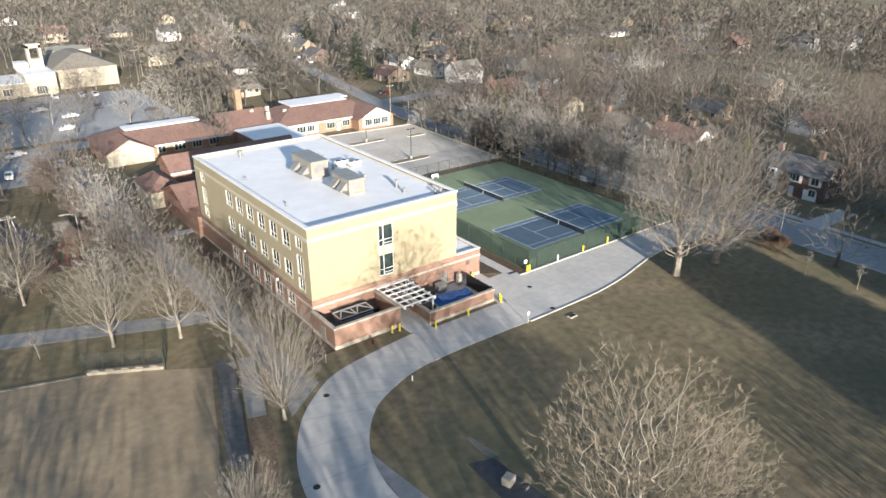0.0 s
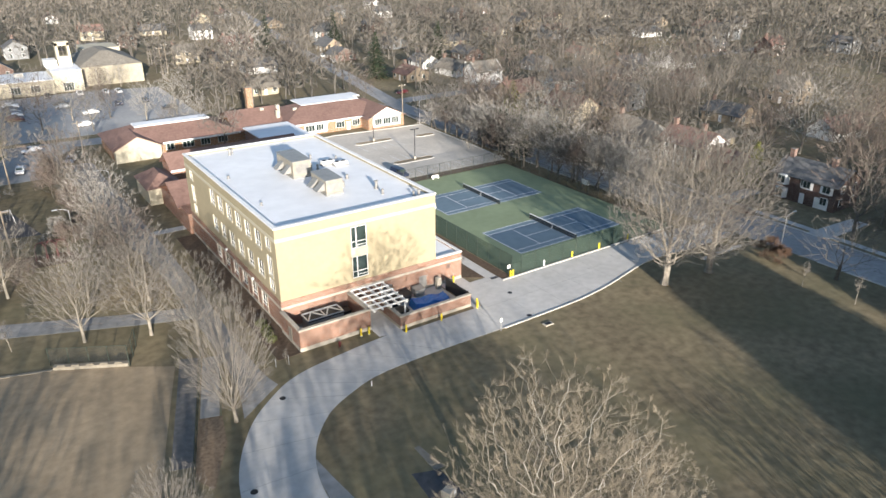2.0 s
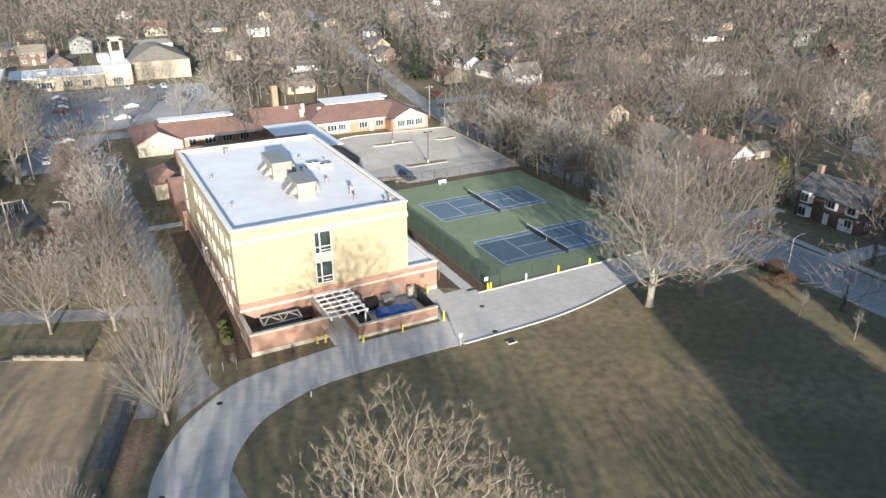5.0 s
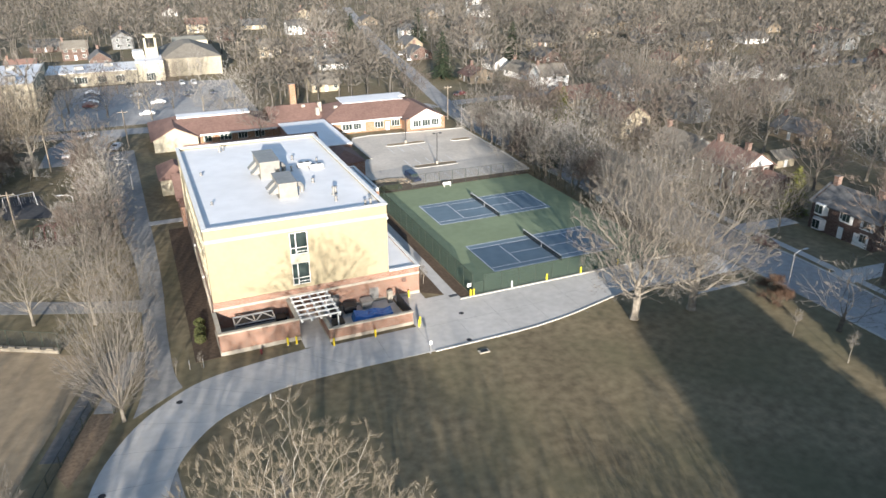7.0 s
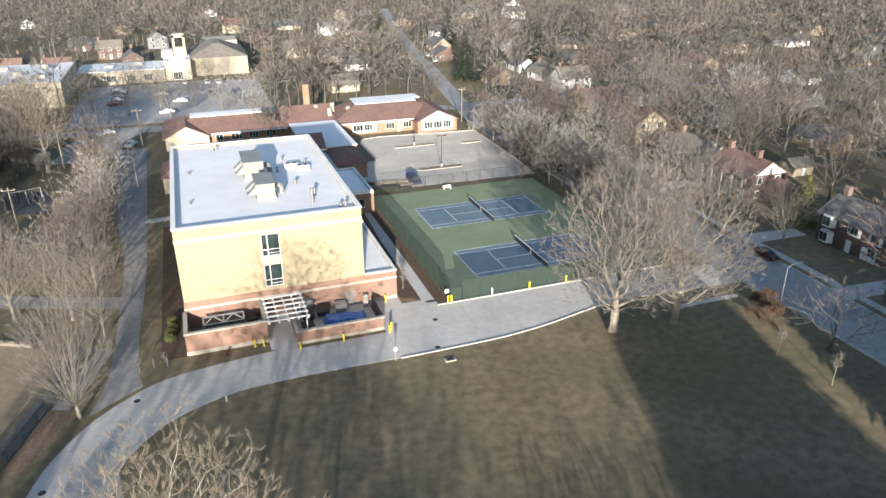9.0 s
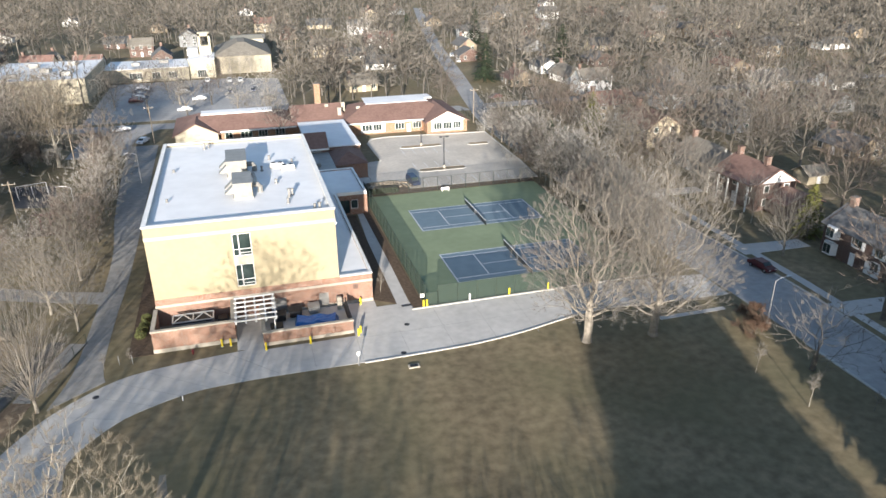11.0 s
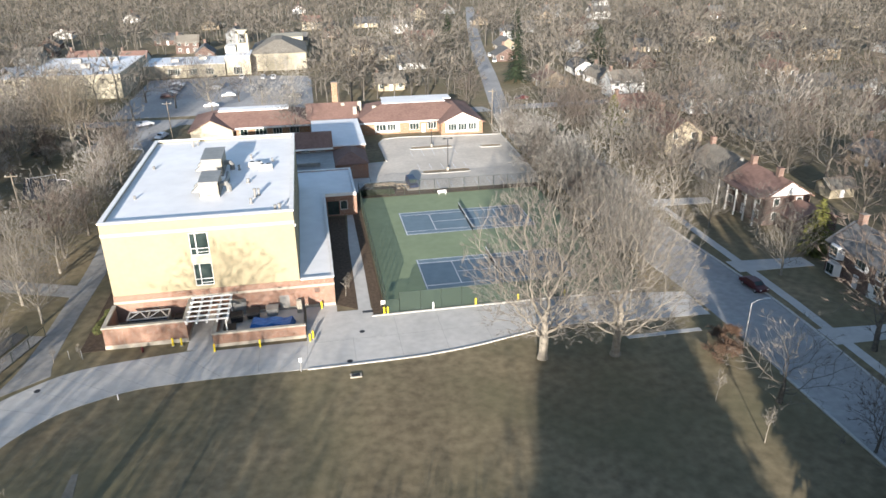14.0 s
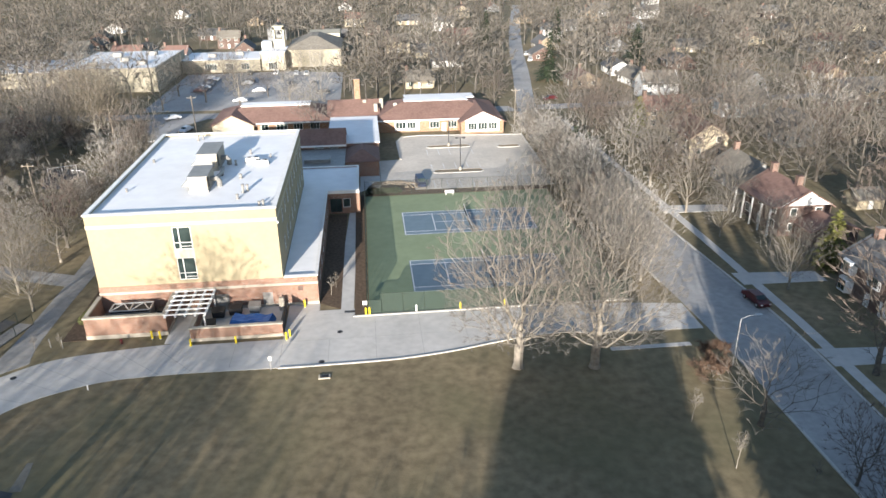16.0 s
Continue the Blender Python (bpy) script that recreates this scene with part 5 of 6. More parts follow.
for u in (-2.1, -0.8, 0.8, 2.1):
    part("seat", Shape().box(u - 0.25, u + 0.25, -0.1, 0.1, 0.5, 0.54), BLACK, sw_)
    for s in (-0.22, 0.22):
        part("chain", Shape().tube([(u + s, 0, 0.52), (u + s, 0, 2.58)], [0.02, 0.02], 3), GALV, sw_)


# ---- small things on the lawn and by the lot ----
structure("lawn_path", Shape().prism([(-43.6, -35.4), (-40.9, -36.4), (-40.2, -52), (-45.0, -52)], -0.1, 0.02), TAR, "dark asphalt path end on the lawn", "path")
structure("lawn_slab", Shape().prism([(-41.3, -32.2), (-40.7, -32.2), (-40.2, -36.3), (-41.4, -36.2)], -0.1, 0.03), WORN, "pale concrete strip at the path end", "path")
structure("drive_walk", Shape().prism([(-50.6, -27.6), (-51.6, -31.5), (-52.0, -37), (-50, -48), (-48.0, -48), (-49.6, -37), (-50.3, -31)], -0.1, 0.027), mats["grey_path"], "grey path beside the driveway", "path")
ub = thing("utility_box", "pale utility box beside the dark path", "utility box", at=(-42.2, -40.0, 0), turn=20)
part("box", Shape().box(-0.6, 0.6, -0.5, 0.5, 0, 0.9, 0.06), STONE, ub)
part("plate", Shape().box(0.1, 0.45, -0.53, -0.503, 0.4, 0.75), WHITE, ub)
hy = thing("fire_hydrant", "rust-red fire hydrant beside the yard wall", "hydrant", at=(-38.8, -9.6, 0))
part("barrel", Shape().tube([(0, 0, 0), (0, 0, 0.55), (0, 0, 0.7), (0, 0, 0.8)], [0.14, 0.14, 0.17, 0.05], 10), mats["car_red"], hy)
part("nozzle", Shape().tube([(-0.25, 0, 0.45), (0.25, 0, 0.45)], [0.08, 0.08], 8), mats["car_red"], hy)
mk = thing("marker_post", "small white marker post at the lawn edge", "post", at=(-39.6, -19.8, 0))
part("post", Shape().cyl(0, 0, 0, 0.7, 0.07, 8), WHITE, mk)
dr = thing("drain_headwall", "dark drain inlet in the lawn", "drain", at=(-12.3, -20.6, 0))
part("frame", Shape().box(-0.7, 0.7, -0.4, 0.4, 0, 0.16, 0.03), STONE, dr)
part("grate", Shape().box(-0.5, 0.5, -0.28, 0.28, 0.15, 0.18), DARK, dr)
for x, y in ((-47.6, -9.6), (-46.0, -9.9)):
    sg = thing("garden_post", "thin grey post in the mulch bed", "post", "garden posts", at=(x, y, 0))
    part("post", Shape().cyl(0, 0, 0, 1.3, 0.04, 6), GALV, sg)
LOG = material("weathered_log", (0.30, 0.24, 0.17), (0.42, 0.35, 0.26), 2.5, 0.9, 0.3)
lg = random.Random(9)
for k in range(46):
    a = lg.uniform(0, 3.1)
    rad = lg.choice((2.2, 3.0, 3.8))
    x, y = -1.2 + rad * math.cos(a) * 1.4 + lg.uniform(-0.3, 0.3), 48.0 + rad * math.sin(a) * 0.9 + lg.uniform(-0.3, 0.3)
    b = a + 1.57 + lg.uniform(-0.5, 0.5)
    L = lg.uniform(0.6, 1.3)
    t = thing("log", "weathered log in the garden by the lot", "log", "garden logs", at=(x, y, 0.02))
    part("log", Shape().tube([(-L * math.cos(b), -L * math.sin(b), 0.14), (L * math.cos(b), L * math.sin(b), 0.14)], [0.15, 0.12], 7), LOG, t)
structure("garden_bed", Shape().prism([(-6.6, 45.6), (3.6, 45.6), (3.4, 49), (0.5, 52.6), (-4.8, 52), (-6.4, 48.5)], -0.1, 0.045), MULCH, "mulched garden bed by the lot", "bed")
for k in range(7):
    x = -5.9 + k * 0.95
    sh = Shape()
    rq = random.Random(200 + k)
    for _ in range(420):
        a, b2, q = rq.uniform(0, 6.283), math.acos(rq.uniform(-0.2, 1)), rq.uniform(0.75, 1.05)
        p = Vector((math.cos(a) * math.sin(b2) * 0.8, math.sin(a) * math.sin(b2) * 0.7, 0.5 + math.cos(b2) * 0.8)) * q
        d = Vector((rq.gauss(0, 1), rq.gauss(0, 1), rq.gauss(0, 1))).normalized() * 0.15
        sh.add([p - d, p + d.orthogonal() * 0.7, p + d], [(0, 1, 2)])
    t = thing("hedge_shrub", "dark green hedge shrub behind the court fence", "shrub", "hedge shrubs", at=(x, 44.2, 0))
    part("leaves", sh, NEEDLE, t)
    part("stem", Shape().cyl(0, 0, -0.02, 0.7, 0.05, 6), BARK, t)

from mathutils import Quaternion

# ---- trees ----
def grow(seed, h, spread, clear, limbs=9, branches=7, subs=7, twigs=8, rise=35, up=0.10, wig=0.20, tw=0.035, tl=1.1, trunk_r=None, leader=0.62, bend=True, fan=1.0):
    """A bare tree: returns the wood and the twigs as two shapes."""
    r = random.Random(seed)
    wood, fine = Shape(), Shape()
    R = trunk_r or h * 0.019

    def wander(p, d, length, n, lift):
        pts = [p.copy()]
        for _ in range(n):
            d = (d + Vector((r.gauss(0, wig), r.gauss(0, wig), r.gauss(0, wig * 0.7) + lift))).normalized()
            p = p + d * (length / n)
            pts.append(p.copy())
        return pts, d

    def along(pts, t):
        s = t * (len(pts) - 1)
        i = min(int(s), len(pts) - 2)
        return pts[i].lerp(pts[i + 1], s - i), (pts[i + 1] - pts[i]).normalized()

    def off(d, ang):
        a = d.orthogonal().normalized()
        a.rotate(Quaternion(d, r.uniform(0, 6.283)))
        return (d * math.cos(ang) + a * math.sin(ang)).normalized()

    def spray(pts, count, length):
        for _ in range(count):
            p, d = along(pts, r.uniform(0.15, 1.0))
            e = off(d, fan * r.uniform(0.35, 1.1))
            e.z += 0.15
            e.normalize()
            s = e.orthogonal().normalized()
            s.rotate(Quaternion(e, r.uniform(0, 6.283)))
            l = length * r.uniform(0.55, 1.35)
            m = p + e * l * 0.55 + Vector((r.gauss(0, 0.06), r.gauss(0, 0.06), r.gauss(0, 0.05))) * l
            q = m + (e + Vector((0, 0, 0.25))) * l * 0.45
            if not bend:
                fine.add([p - s * tw / 2, p + s * tw / 2, q], [(0, 1, 2)])
                continue
            fine.add([p - s * tw / 2, p + s * tw / 2, m + s * tw * 0.35, m - s * tw * 0.35, q], [(0, 1, 2, 3), (3, 2, 4)])

    tp, _ = wander(Vector((0, 0, -0.1)), Vector((r.gauss(0, 0.03), r.gauss(0, 0.03), 1)), h * leader, 6, 0.15)
    wood.tube(tp, [R * 1.35, R, R * 0.9, R * 0.78, R * 0.62, R * 0.46, R * 0.3], 8)
    ga = r.uniform(0, 6)
    for i in range(limbs):
        f = (i + 0.5) / limbs
        z = clear + (h * leader - clear) * f ** 0.9
        p, _ = along(tp, min(0.99, (z / (h * leader))))
        ga += 2.4 + r.uniform(-0.4, 0.4)
        el = radians(rise + 38 * f ** 1.5 + r.uniform(-9, 9))
        L = spread * (1.05 - 0.42 * f) * r.uniform(0.85, 1.12)
        d = Vector((math.cos(ga) * math.cos(el), math.sin(ga) * math.cos(el), math.sin(el)))
        if f > 0.8:
            L = max(L, h - z) * r.uniform(0.7, 0.95)
        lp, _ = wander(p, d, L, 5, up)
        lr = R * (0.52 - 0.22 * f)
        wood.tube(lp, [lr, lr * 0.82, lr * 0.64, lr * 0.48, lr * 0.32, lr * 0.16], 5, False)
        for j in range(branches):
            t = 0.22 + 0.78 * (j + r.random()) / branches
            q, dd = along(lp, min(t, 0.99))
            bl = L * r.uniform(0.30, 0.48) * (1.15 - 0.5 * t)
            bp, _ = wander(q, off(dd, fan * r.uniform(0.5, 1.0)), bl, 3, up * 0.8)
            b0 = max(0.018, lr * 0.40 * (1.1 - 0.6 * t))
            wood.tube(bp, [b0, b0 * 0.75, b0 * 0.5, b0 * 0.25], 4, False)
            for k in range(subs):
                t2 = 0.15 + 0.85 * (k + r.random()) / subs
                q2, d2 = along(bp, min(t2, 0.99))
                sp_, _ = wander(q2, off(d2, fan * r.uniform(0.4, 1.0)), bl * r.uniform(0.3, 0.55), 2, up * 0.6)
                s0 = max(0.012, b0 * 0.35)
                fine.tube(sp_, [s0, s0 * 0.7, s0 * 0.3], 3, False) if bend else fine.tube([sp_[0], sp_[-1]], [s0, s0 * 0.3], 3, False)
                spray(sp_, twigs, tl)
    return wood, fine


def crown_tree(seed, h, rad, clear, n, trunk_r=0.3, base=0.42, twigs=6, tw=0.02, tl=0.9, greed=0.55, leader=0.5, droop=0.0, step=1.1, lobes=0.28, thin=0.011, shell=0.42, cut=0.028, side=2, sides=(8, 5, 4), rise=0.7):
    """A bare tree whose limbs reach for points spread through an uneven domed crown; returns wood and twigs."""
    rs = np.random.RandomState(seed)
    off = Vector(rs.uniform(-50, 50, 3))
    zc = clear + (h - clear) * base
    pts = []
    while len(pts) < n:
        d = Vector(rs.normal(size=3)).normalized()
        k = 1 + lobes * (noise.noise(d * 1.6 + off) + 0.6 * noise.noise(d * 4.1 + off))
        q = d * (rs.uniform() ** shell) * k
        pts.append((q.x * rad, q.y * rad, max(0.6 * clear, zc + q.z * ((h - zc) if q.z > 0 else (zc - clear)))))
    pts = np.array(pts)
    pts = pts[np.argsort(np.linalg.norm(pts - np.array([0, 0, clear]), axis=1))]
    cap = n * 14 + 60
    pos, run, parent = np.zeros((cap, 3)), np.zeros(cap), [-1]
    pos[0] = (0, 0, -0.1)
    m, bend = 1, rs.normal(size=2) * 0.02
    top = h * leader
    for z in np.arange(rise, top, rise):
        sway = 0.35 * (z / top) ** 2
        pos[m] = (bend[0] * z + sway * math.sin(z * 0.8 + seed), bend[1] * z + sway * math.cos(z * 0.7 + seed), z)
        run[m] = z
        parent.append(m - 1)
        m += 1
    low = max(1, int(clear * 0.75 / rise))
    for p in pts:
        v = p - pos[low:m]
        dist = np.sqrt((v ** 2).sum(1))
        steep = np.clip(-v[:, 2] / (dist + 0.01), 0, 1)
        i = low + int(np.argmin(dist * (1 + 0.8 * steep) + greed * run[low:m]))
        a, length = pos[i].copy(), float(np.linalg.norm(p - pos[i]))
        if length < 0.15:
            continue
        k = max(1, int(length / step))
        arch = np.array([0, 0, (0.05 - droop) * length]) + rs.normal(size=3) * 0.04 * length
        last = i
        for s in range(1, k + 1):
            u = s / k
            pos[m] = a + (p - a) * u + arch * 4 * u * (1 - u) * 0.5 + (rs.normal(size=3) * 0.035 * min(length, 2) if s < k else 0)
            run[m] = run[last] + np.linalg.norm(pos[m] - pos[last])
            parent.append(last)
            last = m
            m += 1
    kids = [[] for _ in range(m)]
    for i in range(1, m):
        kids[parent[i]].append(i)
    area = np.zeros(m)
    for i in range(m - 1, -1, -1):
        area[i] = sum(area[c] for c in kids[i]) if kids[i] else thin ** 2.25
        area[i] = max(area[i], thin ** 2.25)
    r = area ** (1 / 2.25)
    grow_by = trunk_r / r[0]
    r = np.where(r > 0.05, r * (1 + (grow_by - 1) * np.clip((r - 0.05) / (r[0] - 0.05), 0, 1)), r)
    r[0] *= 1.4
    P = [Vector(pos[i]) for i in range(m)]
    wood, fine = Shape(), Shape()
    starts = [(0, None)]
    while starts:
        i, frm = starts.pop()
        chain, rad_ = ([P[frm], P[i]], [min(r[frm] * 0.8, r[i] * 1.25), r[i]]) if frm is not None else ([P[0]], [r[0]])
        cur = i
        while kids[cur]:
            ks = sorted(kids[cur], key=lambda c: -r[c])
            starts += [(c, cur) for c in ks[1:]]
            cur = ks[0]
            chain.append(P[cur])
            rad_.append(r[cur])
        rad_[-1] *= 0.5
        big = max(rad_)
        if big > cut:
            wood.tube(chain, rad_, sides[0] if big > 0.15 else sides[1] if big > 0.06 else sides[2], False)
        else:
            fine.tube(chain, rad_, 3, False)
    for i in range(m):
        if r[i] > thin * 2.6 or parent[i] < 0:
            continue
        d0 = (P[i] - P[parent[i]])
        if d0.length < 1e-4:
            continue
        d0.normalize()
        away = (P[i] - Vector((0, 0, zc - 0.35 * (zc - clear)))).normalized() * 0.5
        for _ in range(twigs if not kids[i] else (twigs + 1) // 2):
            e = (d0 + Vector(rs.normal(size=3)) * 0.38 + away + Vector((0, 0, 0.15 - droop))).normalized()
            s = e.orthogonal().normalized()
            s.rotate(Quaternion(e, rs.uniform(0, 6.283)))
            l = tl * rs.uniform(0.5, 1.3)
            q = P[i] - d0 * rs.uniform(0, 0.4)
            fine.add([q - s * tw / 2, q + s * tw / 2, q + e * l + Vector(rs.normal(size=3)) * 0.08 * l], [(0, 1, 2)])
            for j in range(side):
                o = q + e * l * rs.uniform(0.2, 0.65)
                b = (e + Vector(rs.normal(size=3)) * 0.6).normalized() * l * rs.uniform(0.4, 0.7)
                fine.add([o - s * tw * 0.38, o + s * tw * 0.38, o + b], [(0, 1, 2)])
    return wood, fine


def spruce(seed, h, radius, mat_dense=1.0):
    r = random.Random(seed)
    wood, fine = Shape(), Shape()
    wood.tube([(0, 0, -0.1), (0, 0, h * 0.5), (0, 0, h * 0.98)], [h * 0.014, h * 0.009, 0.02], 6)
    rows = int(h * 2.6)
    for i in range(rows):
        f = i / rows
        z = h * (0.08 + 0.9 * f)
        n = int((16 - 9 * f) * mat_dense)
        for k in range(n):
            a = r.uniform(0, 6.283)
            L = radius * (1 - f) ** 0.8 * r.uniform(0.7, 1.15) + 0.25
            tip = Vector((math.cos(a) * L, math.sin(a) * L, z - L * r.uniform(0.1, 0.4)))
            base = Vector((0, 0, z))
            side = Vector((-math.sin(a), math.cos(a), 0))
            for s in range(3):
                u = base.lerp(tip, 0.3 + 0.33 * s)
                wv = (0.32 - 0.06 * s) * (0.5 + radius * 0.25)
                fine.add([u - side * wv + Vector((0, 0, r.uniform(-0.25, 0.1))), u + side * wv + Vector((0, 0, r.uniform(-0.25, 0.1))), u + (tip - base) * 0.36 + Vector((0, 0, r.uniform(-0.2, 0.1)))], [(0, 1, 2)])
    return wood, fine


class TreeKind:
    def __init__(self, shapes, wood_mat, fine_mat, fine_name="crown"):
        self.wood, self.fine = shapes[0].mesh("trunk", wood_mat), shapes[1].mesh(fine_name, fine_mat)
        self.name = fine_name


def plant(kind, x, y, scale, turn, label, name="bare_tree", category="tree", group="", sz=None):
    t = thing(name, label, category, group, at=(x, y, 0), turn=turn)
    t.scale = (scale, scale, sz or scale)
    part("trunk", kind.wood, None, t)
    part(kind.name, kind.fine, None, t)
    return t


SYC = TreeKind(crown_tree(1, 23.6, 8.1, 5.5, 3400, 0.46, 0.36, 13, 0.016, 0.6, 0.40, 0.40, lobes=0.22, thin=0.0078, cut=0.034, shell=0.5), BARK_PALE, TWIG_GOLD)
OAK = TreeKind(crown_tree(2, 25.8, 9.8, 4.0, 3200, 0.58, 0.40, 13, 0.018, 0.75, 0.50, 0.30, 0.04, lobes=0.32, thin=0.014, cut=0.05), BARK_OAK, TWIG)
OAK_B = TreeKind(crown_tree(7, 24.8, 9.8, 4.0, 3200, 0.56, 0.40, 13, 0.018, 0.75, 0.50, 0.30, 0.04, lobes=0.32, thin=0.014, cut=0.05), BARK_OAK, TWIG)
VASE = TreeKind(crown_tree(3, 14.5, 4.7, 2.0, 1100, 0.17, 0.5, 10, 0.013, 0.75, 0.95, 0.30, lobes=0.25, thin=0.009), BARK_OAK, TWIG)
PARK = TreeKind(crown_tree(4, 13.5, 5.6, 3.0, 950, 0.19, 0.45, 9, 0.015, 0.7, 0.75, 0.42, lobes=0.3, thin=0.010), BARK_MID, TWIG)
PARK_B = TreeKind(crown_tree(5, 13.5, 5.6, 3.0, 950, 0.19, 0.45, 9, 0.015, 0.7, 0.65, 0.42, lobes=0.35, thin=0.010), BARK_MID, TWIG)
WILD = [TreeKind(crown_tree(20 + i, 17, 7.0, 3.2, 400, 0.28, 0.5, 11, 0.05, 1.05, 0.55, 0.36, step=1.8, lobes=0.55, thin=0.018, side=0, sides=(6, 4, 3)), BARK_MID if i == 3 else BARK_OAK if i == 0 else BARK, (TWIG, TWIG_RED, TWIG, TWIG_GREY)[i]) for i in range(4)]
BUSHY = [TreeKind(grow(30 + i, 8, 4.6, 0.8, 12, 7, 6, 8, 35, 0.08, 0.24, 0.034, 0.9, 0.1, bend=False), BARK, (TWIG_GREY, TWIG_RED)[i]) for i in range(2)]
OPEN_TREE = TreeKind(crown_tree(8, 11, 6.2, 2.6, 260, 0.30, 0.45, 6, 0.024, 0.8, 0.5, 0.4, lobes=0.6, thin=0.014), BARK, TWIG)
ROUND = TreeKind(grow(33, 4.2, 2.6, 0.25, 16, 8, 7, 9, 12, 0.10, 0.24, 0.024, 0.5, 0.06, bend=False), BARK, TWIG_RUST)
SAPLING = TreeKind(grow(40, 5, 1.2, 1.6, 8, 4, 3, 4, 45, 0.08, 0.15, 0.018, 0.4, 0.05), BARK_OAK, TWIG)
FIR = TreeKind(spruce(50, 15, 3.6), BARK, NEEDLE, "needles")
FIR_TALL = TreeKind(spruce(51, 20, 5.6, 2.2), BARK, NEEDLE, "needles")
GOLD_FIR = TreeKind(spruce(52, 9, 2.6, 1.3), BARK, CEDAR, "needles")

plant(SYC, -43.4, -55.2, 1.0, 220, "large pale-limbed bare sycamore on the lawn", "sycamore_tree")
plant(SYC, -36.0, -57.0, 0.66, 200, "pale-limbed bare tree on the lawn", "sycamore_tree")
plant(OAK, 11.0, -21.3, 1.0, 0, "great bare oak with spreading limbs by the driveway", "oak_tree")
plant(OAK_B, 20.2, -22.4, 1.0, 120, "great bare oak with spreading limbs by the driveway", "oak_tree")
plant(SYC, -72.0, 86.0, 0.95, 100, "tall pale-limbed bare tree beside the side street", "sycamore_tree")
for k, y in enumerate((3, 9.5, 16, 23, 29.5, 36, 43, 50, 57)):
    plant(WILD[3], 34.9 + 0.5 * math.sin(k * 2.1), y, 0.78 + 0.07 * math.cos(k * 1.7), k * 77 % 360, "pale grey bare tree in the strip beside the street", "thicket_tree", group="thicket trees")
for k, y in enumerate((26, 36, 45, 55, 64, 74, 84, 94)):
    plant(WILD[k % 4], 53.2 + 0.8 * math.sin(k * 1.3), y, 0.72 + 0.08 * math.cos(k * 2.3), k * 61 % 360, "bare street tree beside the sidewalk", "street_tree", group="street trees")
plant(OPEN_TREE, 34.3, -35.4, 1.0, 30, "open bare tree beside the street", "street_tree")
plant(PARK, 54.6, -6.2, 0.86, 80, "small reddish bare street tree on a lawn", "street_tree")
plant(PARK_B, 59.5, 8.0, 0.72, 200, "small bare garden tree before a brick house", "street_tree")
plant(PARK, 60.5, 24.0, 0.8, 310, "small bare garden tree before a brick house", "street_tree")
plant(PARK_B, 54.0, 14, 0.7, 10, "small bare street tree on a lawn", "street_tree")
plant(WILD[1], 38.6, -45.0, 0.55, 0, "reddish bare tree beside the street", "street_tree")
plant(WILD[1], 36.8, -52.0, 0.55, 70, "reddish bare tree beside the street", "street_tree")
for x, y, s in ((27.3, -33.9, 0.95), (28.5, -41.4, 1.0), (34.8, -44.2, 0.6), (-74.7, 13.1, 1.0), (-46.2, -9.8, 0.5), (-49.3, -10.2, 0.55), (-12.2, 0.6, 0.7), (-11.6, 3, 0.6)):
    plant(SAPLING, x, y, s, x * 37 % 360, "thin pale bare sapling", "sapling", "sapling", "saplings")
for kind, x, y, s, lab in ((PARK_B, -73.8, 30.5, 1.0, "gnarled bare park tree beside the path"), (PARK, -66.4, 10.5, 1.02, "bare park tree with pale upswept branches"), (PARK_B, -58.6, 7.4, 1.08, "bare park tree with pale trunk"), (PARK, -54.0, 1.1, 0.95, "bare park tree beside the service path"), (VASE, -55.3, -17.4, 1.14, "vase-shaped bare tree beside the driveway"), (VASE, -66.0, -34.0, 0.75, "vase-shaped bare tree by the ball field")):
    plant(kind, x, y, s, x * 53 % 360, lab, "park_tree")
plant(ROUND, 33.4, -26.2, 1.0, 0, "rounded reddish-brown bare shrub on the lawn", "shrub", "shrub", "shrubs", 0.85)
plant(ROUND, 35.2, -22.4, 0.8, 90, "rounded reddish-brown bare shrub on the lawn", "shrub", "shrub", "shrubs", 0.75)
for k, (x, y) in enumerate(((-76, 36), (-71, 33), (-80, 41), (-60, 46), (-59.5, 41), (-61, 52), (-77, 50), (-83, 56), (-58.5, 35), (-60, 58), (-64, 51))):
    plant(BUSHY[k % 2], x, y, 0.62 + 0.12 * math.sin(k * 2.2), k * 97 % 360, "dense bare shrub by the playground", "bare_shrub", "shrub", "park shrubs")
for x, y in ((-45.6, -1.8), (-45.4, -0.4), (-45.7, -3.2), (-45.3, 1.6)):
    sh = Shape()
    rr_ = random.Random(int(x * 10 + y * 7))
    for _ in range(420):
        a, b, q = rr_.uniform(0, 6.283), math.acos(rr_.uniform(0, 1)), rr_.uniform(0.75, 1.05)
        p = Vector((math.cos(a) * math.sin(b) * 0.75, math.sin(a) * math.sin(b) * 0.75, 0.1 + math.cos(b) * 0.85)) * q
        d = Vector((rr_.gauss(0, 1), rr_.gauss(0, 1), rr_.gauss(0, 1))).normalized() * 0.13
        e = d.orthogonal() * 0.7
        sh.add([p - d, p + e, p + d], [(0, 1, 2)])
    t = thing("shrub", "yellow-green leafy shrub at the wall foot", "shrub", "shrubs", at=(x, y, 0))
    part("leaves", sh, SHRUB, t)
    part("stem", Shape().cyl(0, 0, -0.02, 0.6, 0.05, 6), BARK, t)
plant(GOLD_FIR, 65.0, 0.2, 0.95, 0, "yellow-green conical cedar between houses", "cedar_tree", sz=1.12)
plant(GOLD_FIR, 64.5, 82, 1.2, 0, "yellow-green conifer among bare trees", "conifer")
